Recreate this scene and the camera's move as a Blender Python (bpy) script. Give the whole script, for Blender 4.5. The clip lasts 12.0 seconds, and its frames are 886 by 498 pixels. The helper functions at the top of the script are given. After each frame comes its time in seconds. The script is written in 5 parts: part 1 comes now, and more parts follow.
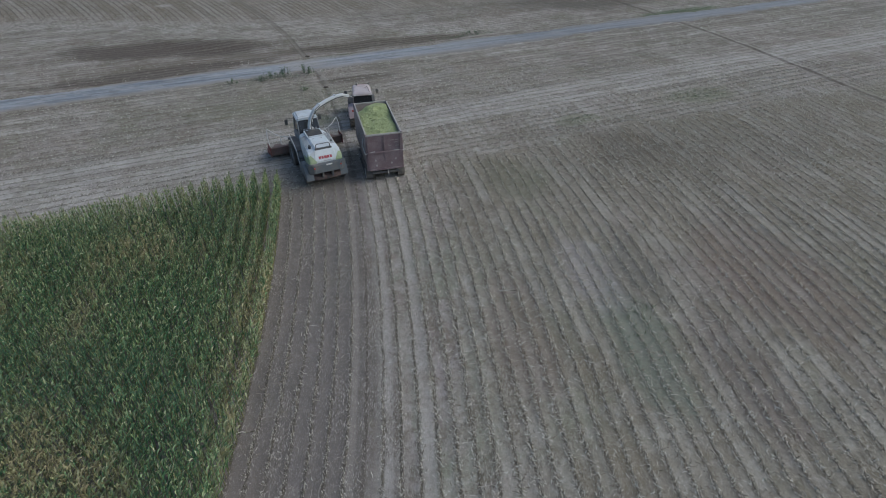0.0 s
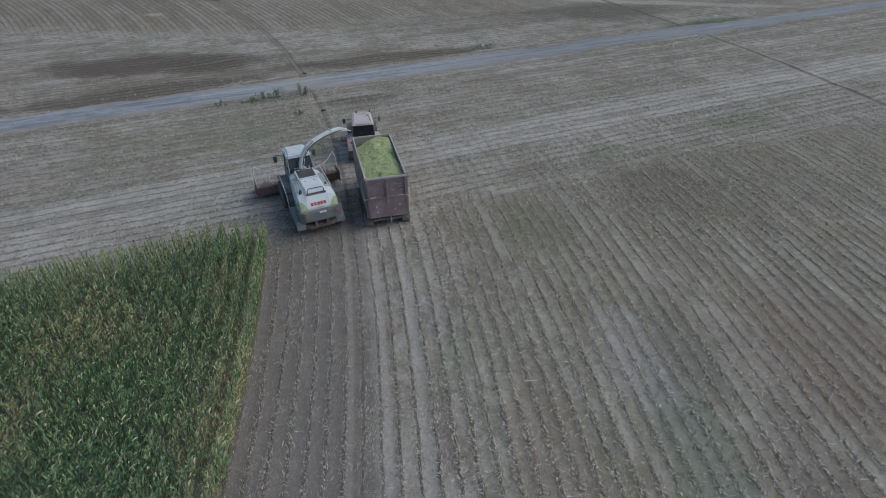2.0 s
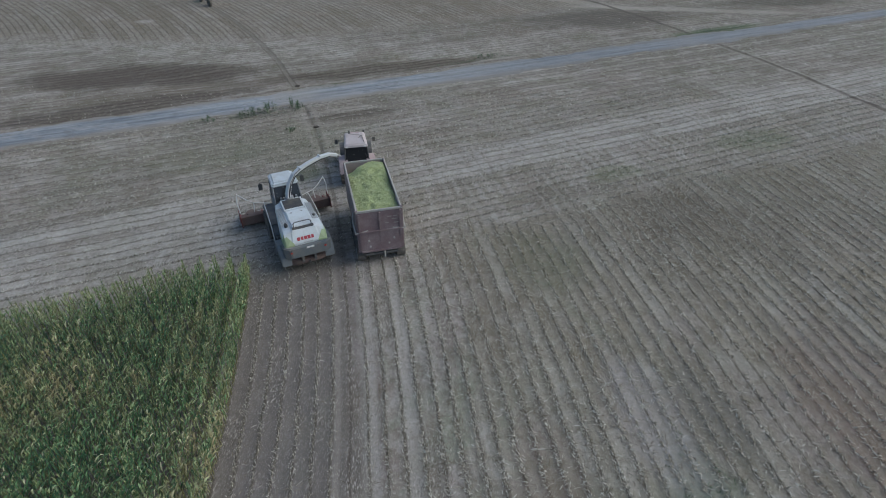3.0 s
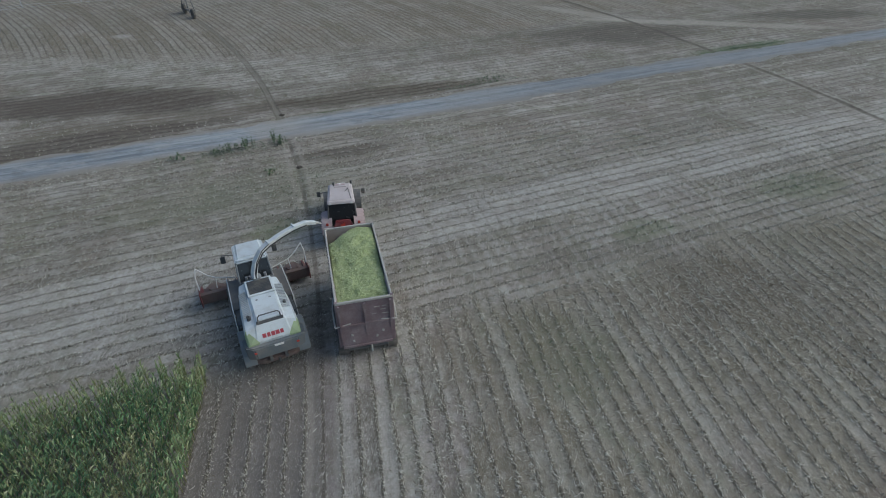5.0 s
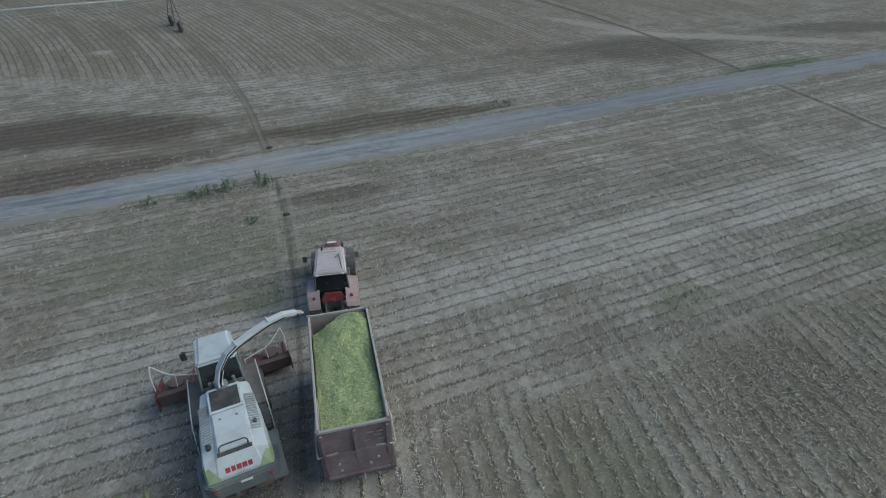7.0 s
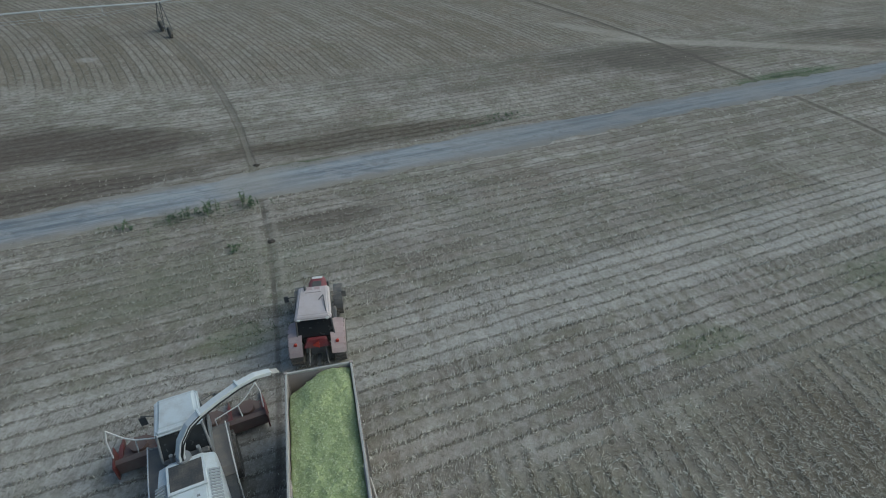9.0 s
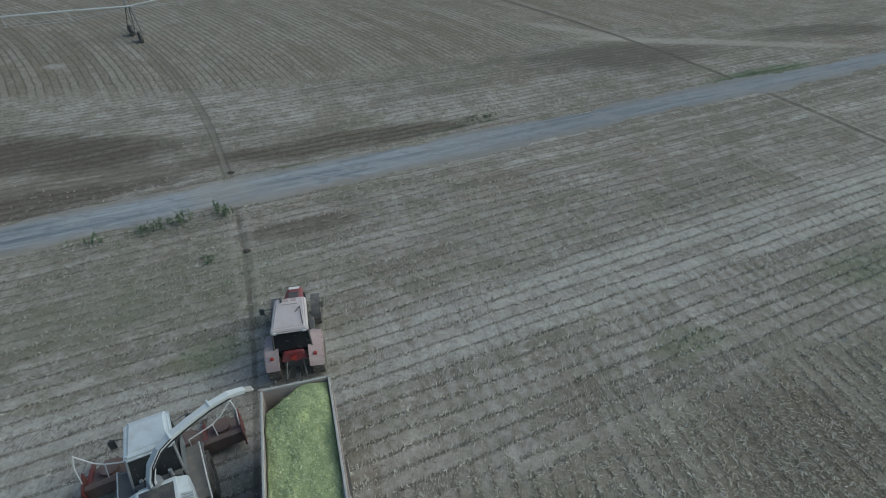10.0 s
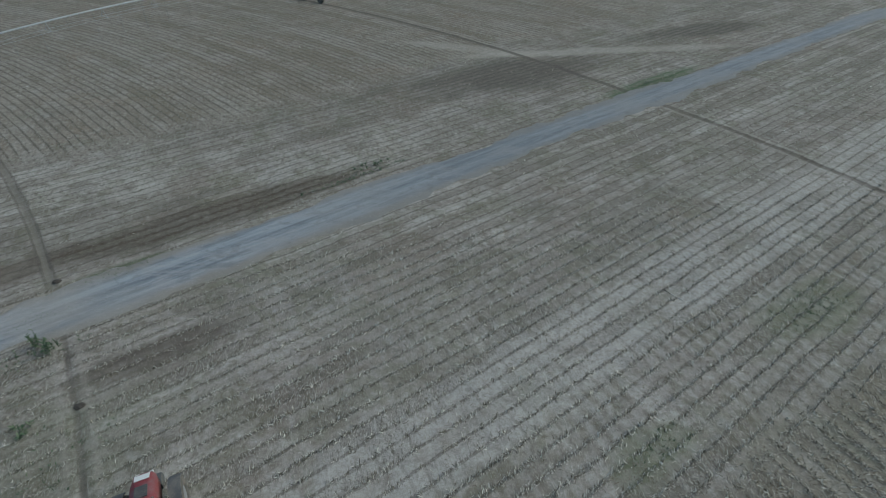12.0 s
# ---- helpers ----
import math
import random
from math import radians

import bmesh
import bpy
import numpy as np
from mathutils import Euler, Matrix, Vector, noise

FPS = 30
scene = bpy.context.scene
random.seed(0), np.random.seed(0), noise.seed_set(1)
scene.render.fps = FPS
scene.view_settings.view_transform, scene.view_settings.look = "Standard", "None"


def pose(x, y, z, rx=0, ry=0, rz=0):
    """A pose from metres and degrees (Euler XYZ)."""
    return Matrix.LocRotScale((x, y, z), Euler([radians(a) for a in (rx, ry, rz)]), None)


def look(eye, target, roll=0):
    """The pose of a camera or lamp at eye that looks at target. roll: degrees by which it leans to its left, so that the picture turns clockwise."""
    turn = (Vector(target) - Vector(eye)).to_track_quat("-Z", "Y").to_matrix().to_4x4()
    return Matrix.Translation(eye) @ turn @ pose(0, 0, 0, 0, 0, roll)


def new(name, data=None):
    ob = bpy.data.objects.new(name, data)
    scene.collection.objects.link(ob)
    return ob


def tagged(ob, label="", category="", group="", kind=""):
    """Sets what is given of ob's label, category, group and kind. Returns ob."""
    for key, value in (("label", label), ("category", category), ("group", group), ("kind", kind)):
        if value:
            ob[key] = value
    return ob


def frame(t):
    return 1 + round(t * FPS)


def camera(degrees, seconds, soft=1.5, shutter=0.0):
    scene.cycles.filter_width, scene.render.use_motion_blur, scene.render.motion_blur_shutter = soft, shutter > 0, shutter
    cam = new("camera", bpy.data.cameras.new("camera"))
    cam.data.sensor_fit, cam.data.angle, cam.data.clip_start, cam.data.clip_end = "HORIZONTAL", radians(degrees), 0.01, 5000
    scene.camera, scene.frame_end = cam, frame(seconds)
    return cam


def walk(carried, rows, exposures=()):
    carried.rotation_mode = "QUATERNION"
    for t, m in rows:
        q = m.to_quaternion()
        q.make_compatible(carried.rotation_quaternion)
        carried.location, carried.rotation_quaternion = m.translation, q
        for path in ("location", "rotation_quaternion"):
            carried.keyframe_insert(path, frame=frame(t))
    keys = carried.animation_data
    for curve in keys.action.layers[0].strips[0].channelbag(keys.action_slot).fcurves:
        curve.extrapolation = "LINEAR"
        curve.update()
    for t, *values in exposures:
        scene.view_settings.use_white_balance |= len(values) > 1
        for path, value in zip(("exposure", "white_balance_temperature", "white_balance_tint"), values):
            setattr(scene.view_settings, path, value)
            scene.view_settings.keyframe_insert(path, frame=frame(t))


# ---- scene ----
cam = camera(77.6, 12.0, soft=1.0)
METRES, EYE, TILT, LEAN, TURN = 35.97, 20.0, 0.0, 1.1, 0.0
ROWS = [
    (0.0, 0.0, 0.0, 0.0, 0.81, -36.34, -1.1),
    (0.5, -0.0058, 0.0436, -0.0019, 0.96, -36.3, -1.09),
    (1.0, -0.0115, 0.0878, -0.0014, 1.03, -36.34, -1.14),
    (1.5, -0.0142, 0.132, -0.0033, 1.17, -36.37, -1.13),
    (2.0, -0.0154, 0.1794, -0.0029, 1.3, -36.38, -1.13),
    (2.5, -0.0141, 0.2279, -0.0012, 1.37, -36.37, -1.15),
    (3.0, -0.0129, 0.2764, -0.0002, 1.44, -36.37, -1.12),
    (5.0, -0.0167, 0.4821, 0.0027, 1.64, -36.42, -1.13),
    (5.5, -0.0197, 0.5344, 0.003, 1.73, -36.42, -1.1),
    (6.0, -0.0238, 0.5829, 0.0048, 1.75, -36.44, -1.09),
    (6.5, -0.0282, 0.6262, 0.0054, 1.79, -36.43, -1.09),
    (7.0, -0.0312, 0.6641, 0.0056, 1.84, -36.46, -1.09),
    (9.0, -0.0266, 0.7553, 0.0044, 2.01, -36.5, -1.11),
    (9.5, -0.0227, 0.7632, 0.0042, 0.7, -36.49, -1.08),
    (10.0, -0.0203, 0.7712, 0.0045, -0.14, -36.46, -1.05),
    (10.5, -0.0198, 0.7924, 0.0059, -2.68, -36.4, -0.97),
    (11.0, -0.018, 0.839, 0.0065, -6.53, -36.31, -0.85),
    (11.5, -0.0103, 0.9083, 0.01, -10.84, -36.22, -0.73),
    (12.0, 0.0061, 0.9942, 0.0154, -12.25, -36.2, -0.7),
]
EXPOSURES = [(0.0, -0.34, 5860, 4.5), (3.0, -0.31, 5830, 3), (7.0, -0.44, 5760, -3), (9.5, -0.45, 5750, -5.5), (12.0, -0.46, 5770, -5)]
walk(cam, [(t, pose(0, 0, EYE, TILT, LEAN, TURN) @ pose(METRES * x, METRES * y, METRES * z, 90 + pitch, roll, yaw)) for t, x, y, z, yaw, pitch, roll in ROWS], EXPOSURES)

# ---- sky and light: an overcast evening ----
SUN_EL, SUN_AZ = 40.0, 85.0
world = bpy.data.worlds.new("overcast_sky")
scene.world = world
world.use_nodes = True
wn = world.node_tree
sky = wn.nodes.new("ShaderNodeTexSky")
sky.sky_type, sky.sun_disc = "NISHITA", False
sky.sun_elevation, sky.sun_rotation = radians(SUN_EL), radians(SUN_AZ)
sky.air_density, sky.dust_density, sky.ozone_density = 1.0, 4.0, 1.0
wn.links.new(sky.outputs[0], wn.nodes["Background"].inputs[0])
wn.nodes["Background"].inputs[1].default_value = 0.152
sun = new("sun", bpy.data.lights.new("sun", "SUN"))
sun.data.energy, sun.data.angle, sun.data.color = 0.9, radians(70), (1.0, 0.97, 0.93)
sun_from = Vector((math.sin(radians(SUN_AZ)) * math.cos(radians(SUN_EL)), math.cos(radians(SUN_AZ)) * math.cos(radians(SUN_EL)), math.sin(radians(SUN_EL))))
sun.matrix_world = look(sun_from * 60, (0, 0, 0))

# ---- the plan of the field ----
CX, CY = -159.1, -0.4            # the pivot round which crop rows and wheel ruts run
RUT_L, RUT_R = 156.3, 207.6      # radii of the wheel ruts
PITCH = 0.757                    # row spacing
ROW0 = 151.75                    # radius of one harvested row
HEAD0, HEAD_PITCH = 37.58, 0.815 # the straight headland rows
U = (math.cos(radians(24.5)), math.sin(radians(24.5)))    # along road and headland rows
V = (-U[1], U[0])                                         # across them


def vnoise(x, y, seed=0):
    """Smooth value noise, -1 to 1, on numpy arrays."""
    x, y = np.asarray(x, float), np.asarray(y, float)
    ix, iy = np.floor(x), np.floor(y)
    fx, fy = x - ix, y - iy
    fx, fy = fx * fx * (3 - 2 * fx), fy * fy * (3 - 2 * fy)

    def h(a, b):
        v = np.sin(a * 127.1 + b * 311.7 + seed * 74.7) * 43758.5453
        return (v - np.floor(v)) * 2 - 1
    top = h(ix, iy) * (1 - fx) + h(ix + 1, iy) * fx
    low = h(ix, iy + 1) * (1 - fx) + h(ix + 1, iy + 1) * fx
    return top * (1 - fy) + low * fy


def smooth(e0, e1, x):
    t = np.clip((x - e0) / (e1 - e0), 0, 1)
    return t * t * (3 - 2 * t)


def s_of(x, y):
    return V[0] * x + V[1] * y


def p_of(x, y):
    return U[0] * x + U[1] * y


def r_of(x, y):
    return np.hypot(x - CX, y - CY)


def road_mid(p):
    return 62.85 + 0.2 * np.sin(p * 0.13 + 1.0)


def road_half(p):
    return 1.85 - 0.2 * smooth(25, 60, p) + 0.18 * vnoise(p * 0.35, p * 0, 3)


def arcs_share(x, y):
    """1 where the main, curved rows run (crop side and beyond the far headland), 0 on the headland."""
    s = s_of(x, y)
    near = 1 - smooth(33.9, 37.0, s + 1.2 * vnoise(x * 0.18, y * 0.18, 5) + 0.035 * p_of(x, y) - 0.6)
    far = smooth(81.5, 86.5, s + 3.0 * vnoise(x * 0.1, y * 0.1, 6)) * smooth(77.0, 84.0, y)
    return np.maximum(near, far)


def ground_height(x, y):
    x, y = np.asarray(x, float), np.asarray(y, float)
    s, p, r = s_of(x, y), p_of(x, y), r_of(x, y)
    near = np.exp(-(((x - 0) / 75.0) ** 4)) * np.exp(-(((y - 60) / 75.0) ** 4))
    k = arcs_share(x, y)
    off_road = smooth(0.0, 0.9, np.abs(s - road_mid(p)) - road_half(p))
    ridge = 0.012 * (k * np.cos(2 * np.pi * (r - ROW0) / PITCH) + (1 - k) * np.cos(2 * np.pi * (s - HEAD0) / HEAD_PITCH))
    z = ridge * near * off_road * np.exp(-np.maximum(0, y - 85) / 8.0)
    z = z + near * off_road * (0.02 * vnoise(x * 1.7, y * 1.7, 1) + 0.06 * vnoise(x * 0.33, y * 0.33, 2))
    for rr in (RUT_L, RUT_R):
        d = r - rr - 0.12 * vnoise(y * 0.4, x * 0.1, 4)
        z = z + near * off_road * smooth(36, 50, y) * (-0.05 * np.exp(-(d / 0.16) ** 2) + 0.015 * np.exp(-((np.abs(d) - 0.38) / 0.15) ** 2))
    # the worn bank by the dark patch beyond the road
    z = z + 0.22 * np.exp(-(((x + 31) / 9.0) ** 2) - (((y - 71.0) / 2.6) ** 2)) - 0.2 * np.exp(-(((x + 30) / 8.0) ** 2) - (((y - 66.5) / 2.0) ** 2))
    z = z - 0.06 * (1 - off_road)
    return z


# ---- materials ----
class Val:
    """A value in a node tree, so that shader arithmetic can be written as a formula."""

    def __init__(self, tree, socket):
        self.tree, self.socket = tree, socket

    def op(self, kind, *others, clamp=False):
        n = self.tree.nodes.new("ShaderNodeMath")
        n.operation, n.use_clamp = kind, clamp
        for i, v in enumerate((self, *others)):
            if isinstance(v, Val):
                self.tree.links.new(v.socket, n.inputs[i])
            else:
                n.inputs[i].default_value = v
        return Val(self.tree, n.outputs[0])

    def __add__(self, o): return self.op("ADD", o)
    def __sub__(self, o): return self.op("SUBTRACT", o)
    def __mul__(self, o): return self.op("MULTIPLY", o)
    def __rmul__(self, o): return self.op("MULTIPLY", o)
    def __radd__(self, o): return self.op("ADD", o)
    def __truediv__(self, o): return self.op("DIVIDE", o)
    def __neg__(self): return self.op("MULTIPLY", -1.0)
    def inv(self): return (self * -1.0) + 1.0

    def step(self, e0, e1, to0=0.0, to1=1.0):
        n = self.tree.nodes.new("ShaderNodeMapRange")
        n.interpolation_type = "SMOOTHSTEP"
        self.tree.links.new(self.socket, n.inputs[0])
        for i, v in enumerate((e0, e1, to0, to1)):
            n.inputs[1 + i].default_value = v
        return Val(self.tree, n.outputs[0])


class Mat:
    """A node material under construction."""

    def __init__(self, name, rough=0.8, metal=0.0, spec=0.5):
        self.m = bpy.data.materials.new(name)
        self.m.use_nodes = True
        self.tree = self.m.node_tree
        self.bsdf = self.tree.nodes["Principled BSDF"]
        self.bsdf.inputs["Roughness"].default_value = rough
        self.bsdf.inputs["Metallic"].default_value = metal
        self.bsdf.inputs["Specular IOR Level"].default_value = spec

    def node(self, kind):
        return self.tree.nodes.new(kind)

    def link(self, a, b):
        self.tree.links.new(a.socket if isinstance(a, Val) else a, b)

    def position(self):
        g = self.node("ShaderNodeNewGeometry")
        sep = self.node("ShaderNodeSeparateXYZ")
        self.link(g.outputs["Position"], sep.inputs[0])
        return tuple(Val(self.tree, o) for o in sep.outputs)

    def noise(self, scale, detail=3.0, rough=0.55, coords="Position", stretch=None, distortion=0.0):
        n = self.node("ShaderNodeTexNoise")
        n.inputs["Scale"].default_value, n.inputs["Detail"].default_value, n.inputs["Roughness"].default_value = scale, detail, rough
        n.inputs["Distortion"].default_value = distortion
        if coords == "Position":
            src = self.node("ShaderNodeNewGeometry").outputs["Position"]
        else:
            src = self.node("ShaderNodeTexCoord").outputs[coords]
        if stretch:
            mp = self.node("ShaderNodeMapping")
            mp.inputs["Scale"].default_value = stretch[:3]
            if len(stretch) > 3:
                mp.inputs["Rotation"].default_value = (0, 0, stretch[3])
            self.link(src, mp.inputs[0])
            src = mp.outputs[0]
        self.link(src, n.inputs["Vector"])
        return Val(self.tree, n.outputs["Fac"])

    def island(self):
        return Val(self.tree, self.node("ShaderNodeNewGeometry").outputs["Random Per Island"])

    def color(self, c):
        n = self.node("ShaderNodeRGB")
        n.outputs[0].default_value = (*c, 1)
        return n.outputs[0]

    def mix(self, fac, a, b):
        n = self.node("ShaderNodeMix")
        n.data_type = "RGBA"
        if isinstance(fac, Val):
            self.link(fac, n.inputs[0])
        else:
            n.inputs[0].default_value = fac
        for v, i in ((a, 6), (b, 7)):
            if isinstance(v, tuple):
                n.inputs[i].default_value = (*v, 1)
            else:
                self.link(v, n.inputs[i])
        return n.outputs[2]

    def ramp(self, fac, stops):
        n = self.node("ShaderNodeValToRGB")
        while len(n.color_ramp.elements) < len(stops):
            n.color_ramp.elements.new(0.5)
        for e, (at, c) in zip(n.color_ramp.elements, stops):
            e.position, e.color = at, (*c, 1)
        self.link(fac, n.inputs[0])
        return n.outputs[0]

    def bump(self, height, strength=0.5, distance=0.02):
        n = self.node("ShaderNodeBump")
        n.inputs["Strength"].default_value, n.inputs["Distance"].default_value = strength, distance
        self.link(height, n.inputs["Height"])
        self.link(n.outputs[0], self.bsdf.inputs["Normal"])

    def base(self, c):
        if isinstance(c, tuple):
            self.bsdf.inputs["Base Color"].default_value = (*c, 1)
        else:
            self.link(c, self.bsdf.inputs["Base Color"])
        return self


def ground_material():
    m = Mat("stubble_soil", 0.95, spec=0.2)
    x, y, z = m.position()
    warp = (m.noise(0.5, 2) - 0.5) * 0.25 + (m.noise(0.11, 4, 0.6) - 0.5) * y.step(77, 84) * 0.35
    s = x * V[0] + y * V[1]
    p = x * U[0] + y * U[1]
    dx, dy = x + (-CX), y + (-CY)
    r = (dx * dx + dy * dy).op("SQRT")
    big = m.noise(0.055, 4, 0.6)
    mid = m.noise(0.33, 4, 0.6)
    fine = m.noise(5.0, 5, 0.7)
    grit = m.noise(22.0, 3, 0.7)
    # where the curved rows run
    near = (s + (m.noise(0.18, 2) - 0.5) * 2.4 + p * 0.035).step(34.5, 37.6).inv()
    far = (s + (m.noise(0.07, 4, 0.6) - 0.5) * 12.0).step(81.5, 86.5) * (y + (m.noise(0.1, 4, 0.6) - 0.5) * 8.0).step(77.0, 84.0)
    arcs = near.op("MAXIMUM", far)
    row_a = ((r + warp + (-ROW0)) * (2 * math.pi / PITCH)).op("COSINE")
    row_w = ((r + warp + (-ROW0)) * (math.pi / PITCH)).op("COSINE")
    row_b = ((s + warp + (-HEAD0)) * (2 * math.pi / HEAD_PITCH)).op("COSINE")
    rows_near = arcs * row_a + arcs.inv() * row_b
    soil = m.mix(mid.step(0.3, 0.7), (0.285, 0.255, 0.228), (0.355, 0.325, 0.295))
    soil = m.mix(big.step(0.42, 0.62) * 0.8, soil, (0.27, 0.262, 0.222))
    # streaks that follow single rows: some trodden pale, some dark with residue
    lane_a = m.node("ShaderNodeTexNoise")
    lane_b = m.node("ShaderNodeTexNoise")
    for n, c, along in ((lane_a, r, y), (lane_b, s, p)):
        comb = m.node("ShaderNodeCombineXYZ")
        m.link(c * 0.75, comb.inputs[0])
        m.link(along * 0.035, comb.inputs[1])
        m.link(comb.outputs[0], n.inputs["Vector"])
        n.inputs["Scale"].default_value, n.inputs["Detail"].default_value, n.inputs["Roughness"].default_value = 1.0, 3.0, 0.65
    over = arcs.op("MAXIMUM", s.step(54.0, 44.0) * 0.55)
    lane = over * Val(m.tree, lane_a.outputs["Fac"]) + over.inv() * Val(m.tree, lane_b.outputs["Fac"])
    soil = m.mix(lane.step(0.5, 0.62) * (near * (-0.12) + 0.8), soil, (0.48, 0.455, 0.42))
    soil = m.mix(lane.step(0.48, 0.36) * (near * (-0.2) + 0.65), soil, (0.18, 0.16, 0.135))
    # pale trodden lanes along the headland
    band = s.step(41.2, 42.4) * s.step(47.2, 45.6) * ((s + (-43.9)).op("ABSOLUTE").step(0.1, 0.8, 0.45, 1.0))
    left = s.step(37.8, 39.5) * s.step(43.5, 41.5) * x.step(-4.0, -12.0) * 0.7
    pale = band.op("MAXIMUM", left) * m.noise(0.6, 4, 0.65).step(0.25, 0.5)
    soil = m.mix(pale * 0.8, soil, (0.48, 0.46, 0.43))
    up = y.step(72.5, 75.0) * y.step(81.5, 78.5) * s.step(66.0, 68.0)
    soil = m.mix(up * m.noise(0.5, 4, 0.65).step(0.3, 0.6) * 0.75, soil, (0.47, 0.445, 0.40))
    soil = m.mix(y.step(78, 86) * s.step(67, 70) * m.noise(0.25, 5, 0.7).step(0.3, 0.6) * 0.6, soil, (0.215, 0.192, 0.155))

    # fresh, dark soil along the crop where it was cut last
    fresh = (r + (m.noise(0.4, 3) - 0.5) * 1.2).step(158.0, 155.5) * near
    soil = m.mix(fresh * 0.55, soil, (0.17, 0.148, 0.138))
    # broad mottling: bare reddish, dusty mauve and greenish ground
    soil = m.mix(m.noise(0.13, 5, 0.65, distortion=0.8).step(0.5, 0.64) * 0.6, soil, (0.195, 0.158, 0.128))
    soil = m.mix(m.noise(0.095, 5, 0.65, stretch=(1, 1, 1, 0.9), distortion=0.5).step(0.52, 0.66) * 0.45, soil, (0.40, 0.375, 0.355))
    soil = m.mix(near * m.noise(0.17, 5, 0.7, stretch=(1, 0.6, 1, 0.2), distortion=0.7).step(0.5, 0.62) * 0.7, soil, (0.32, 0.275, 0.278))
    soil = m.mix(near * m.noise(0.14, 5, 0.7, stretch=(1, 0.7, 1, 1.4), distortion=0.9).step(0.52, 0.64) * 0.65, soil, (0.215, 0.245, 0.18))
    soil = m.mix(near * m.noise(0.22, 5, 0.7, stretch=(1, 0.5, 1, 2.4), distortion=0.6).step(0.52, 0.64) * 0.7, soil, (0.165, 0.128, 0.10))
    # straw-covered, olive-brown ground where the crop was cut before
    olive = near * r.step(160.0, 166.0) * m.noise(0.16, 4, 0.65).step(0.3, 0.55, 0.35, 1.0)
    soil = m.mix(olive * 0.4, soil, (0.205, 0.19, 0.135))
    soil = m.mix(far * m.noise(0.2, 4, 0.65).step(0.3, 0.6, 0.3, 1.0) * 0.4, soil, (0.27, 0.235, 0.17))
    soil = m.mix(far * m.noise(0.12, 5, 0.7, distortion=0.6).step(0.52, 0.66) * 0.5, soil, (0.24, 0.18, 0.125))
    weed = m.noise(0.21, 5, 0.68, distortion=0.6).step(0.54, 0.70) * fine.step(0.3, 0.6)
    soil = m.mix(weed * 0.55, soil, (0.155, 0.185, 0.11))
    grown = arcs.inv() * m.noise(0.27, 5, 0.7, stretch=(1, 1, 1, 0.4), distortion=0.8).step(0.49, 0.6) * m.noise(1.4, 5, 0.75).step(0.32, 0.56, 0.4, 1.0)
    soil = m.mix(grown * 0.6, soil, (0.165, 0.168, 0.108))
    mot = m.noise(2.3, 5, 0.7, distortion=0.5)
    soil = m.mix(mot.step(0.52, 0.64) * 0.5, soil, (0.135, 0.122, 0.092))
    soil = m.mix(mot.step(0.46, 0.34) * 0.42, soil, (0.46, 0.443, 0.415))
    blot = m.noise(1.1, 6, 0.72, distortion=0.4)
    soil = m.mix(blot.step(0.49, 0.62) * 0.55, soil, (0.145, 0.126, 0.095))
    soil = m.mix(m.noise(0.8, 6, 0.7, stretch=(1, 1, 1, 0.5), distortion=0.3).step(0.52, 0.66) * 0.45, soil, (0.42, 0.40, 0.37))
    # every lane between two rows has a tone of its own: bare and pale, or dark with residue
    def tone(across, along, seed, k):
        n, comb = m.node("ShaderNodeTexNoise"), m.node("ShaderNodeCombineXYZ")
        m.link(across.op("FLOOR") * 7.31 + seed, comb.inputs[0])
        m.link(along * k, comb.inputs[1])
        m.link(comb.outputs[0], n.inputs["Vector"])
        n.inputs["Scale"].default_value, n.inputs["Detail"].default_value, n.inputs["Roughness"].default_value = 1.0, 4.0, 0.6
        return Val(m.tree, n.outputs["Fac"])

    wob = (m.noise(1.3, 3, 0.6) - 0.5) * 0.3
    ta = tone((r + warp + wob + (-ROW0)) * (1 / PITCH), y, 0.0, 0.12)
    tb = tone((s + warp + wob + (-HEAD0)) * (1 / HEAD_PITCH), p, 3.0, 0.06)
    tf = tone((r + warp * 2.0 + wob * 3.0 + (-ROW0)) * (0.5 / PITCH), y, 6.0, 0.03)
    to = tone((s + warp * 4.0 + wob * 2.5 + (-HEAD0)) * (0.6 / HEAD_PITCH), p, 9.0, 0.08)
    over_road = s.step(64.5, 66.5)
    side_b = over_road * to + over_road.inv() * tb
    lane_tone = near * ta + far * tf + arcs.inv() * side_b
    lane_dark, lane_pale = lane_tone.step(0.485, 0.40), lane_tone.step(0.53, 0.62) * m.noise(0.9, 5, 0.7).step(0.32, 0.6, 0.45, 1.0)
    dark_soil = m.mix(far.op("MAXIMUM", near * r.step(160.0, 166.0)), (0.15, 0.135, 0.112), (0.175, 0.148, 0.10))
    older = near * r.step(158.0, 166.0)
    soil = m.mix(lane_dark * (older * 0.25 + near * (-0.1) + 0.5), soil, dark_soil)
    soil = m.mix(lane_pale * (older * 0.42 + far * (-0.02) + near * 0.06 + 0.27), soil, (0.42, 0.40, 0.36))
    soil = m.mix(older * 0.28, soil, (0.275, 0.252, 0.185))
    soil = m.mix(pale * 0.5, soil, (0.47, 0.452, 0.425))
    soil = m.mix(fresh * m.noise(0.5, 4, 0.6).step(0.25, 0.6, 0.55, 0.92), soil, (0.155, 0.142, 0.135))
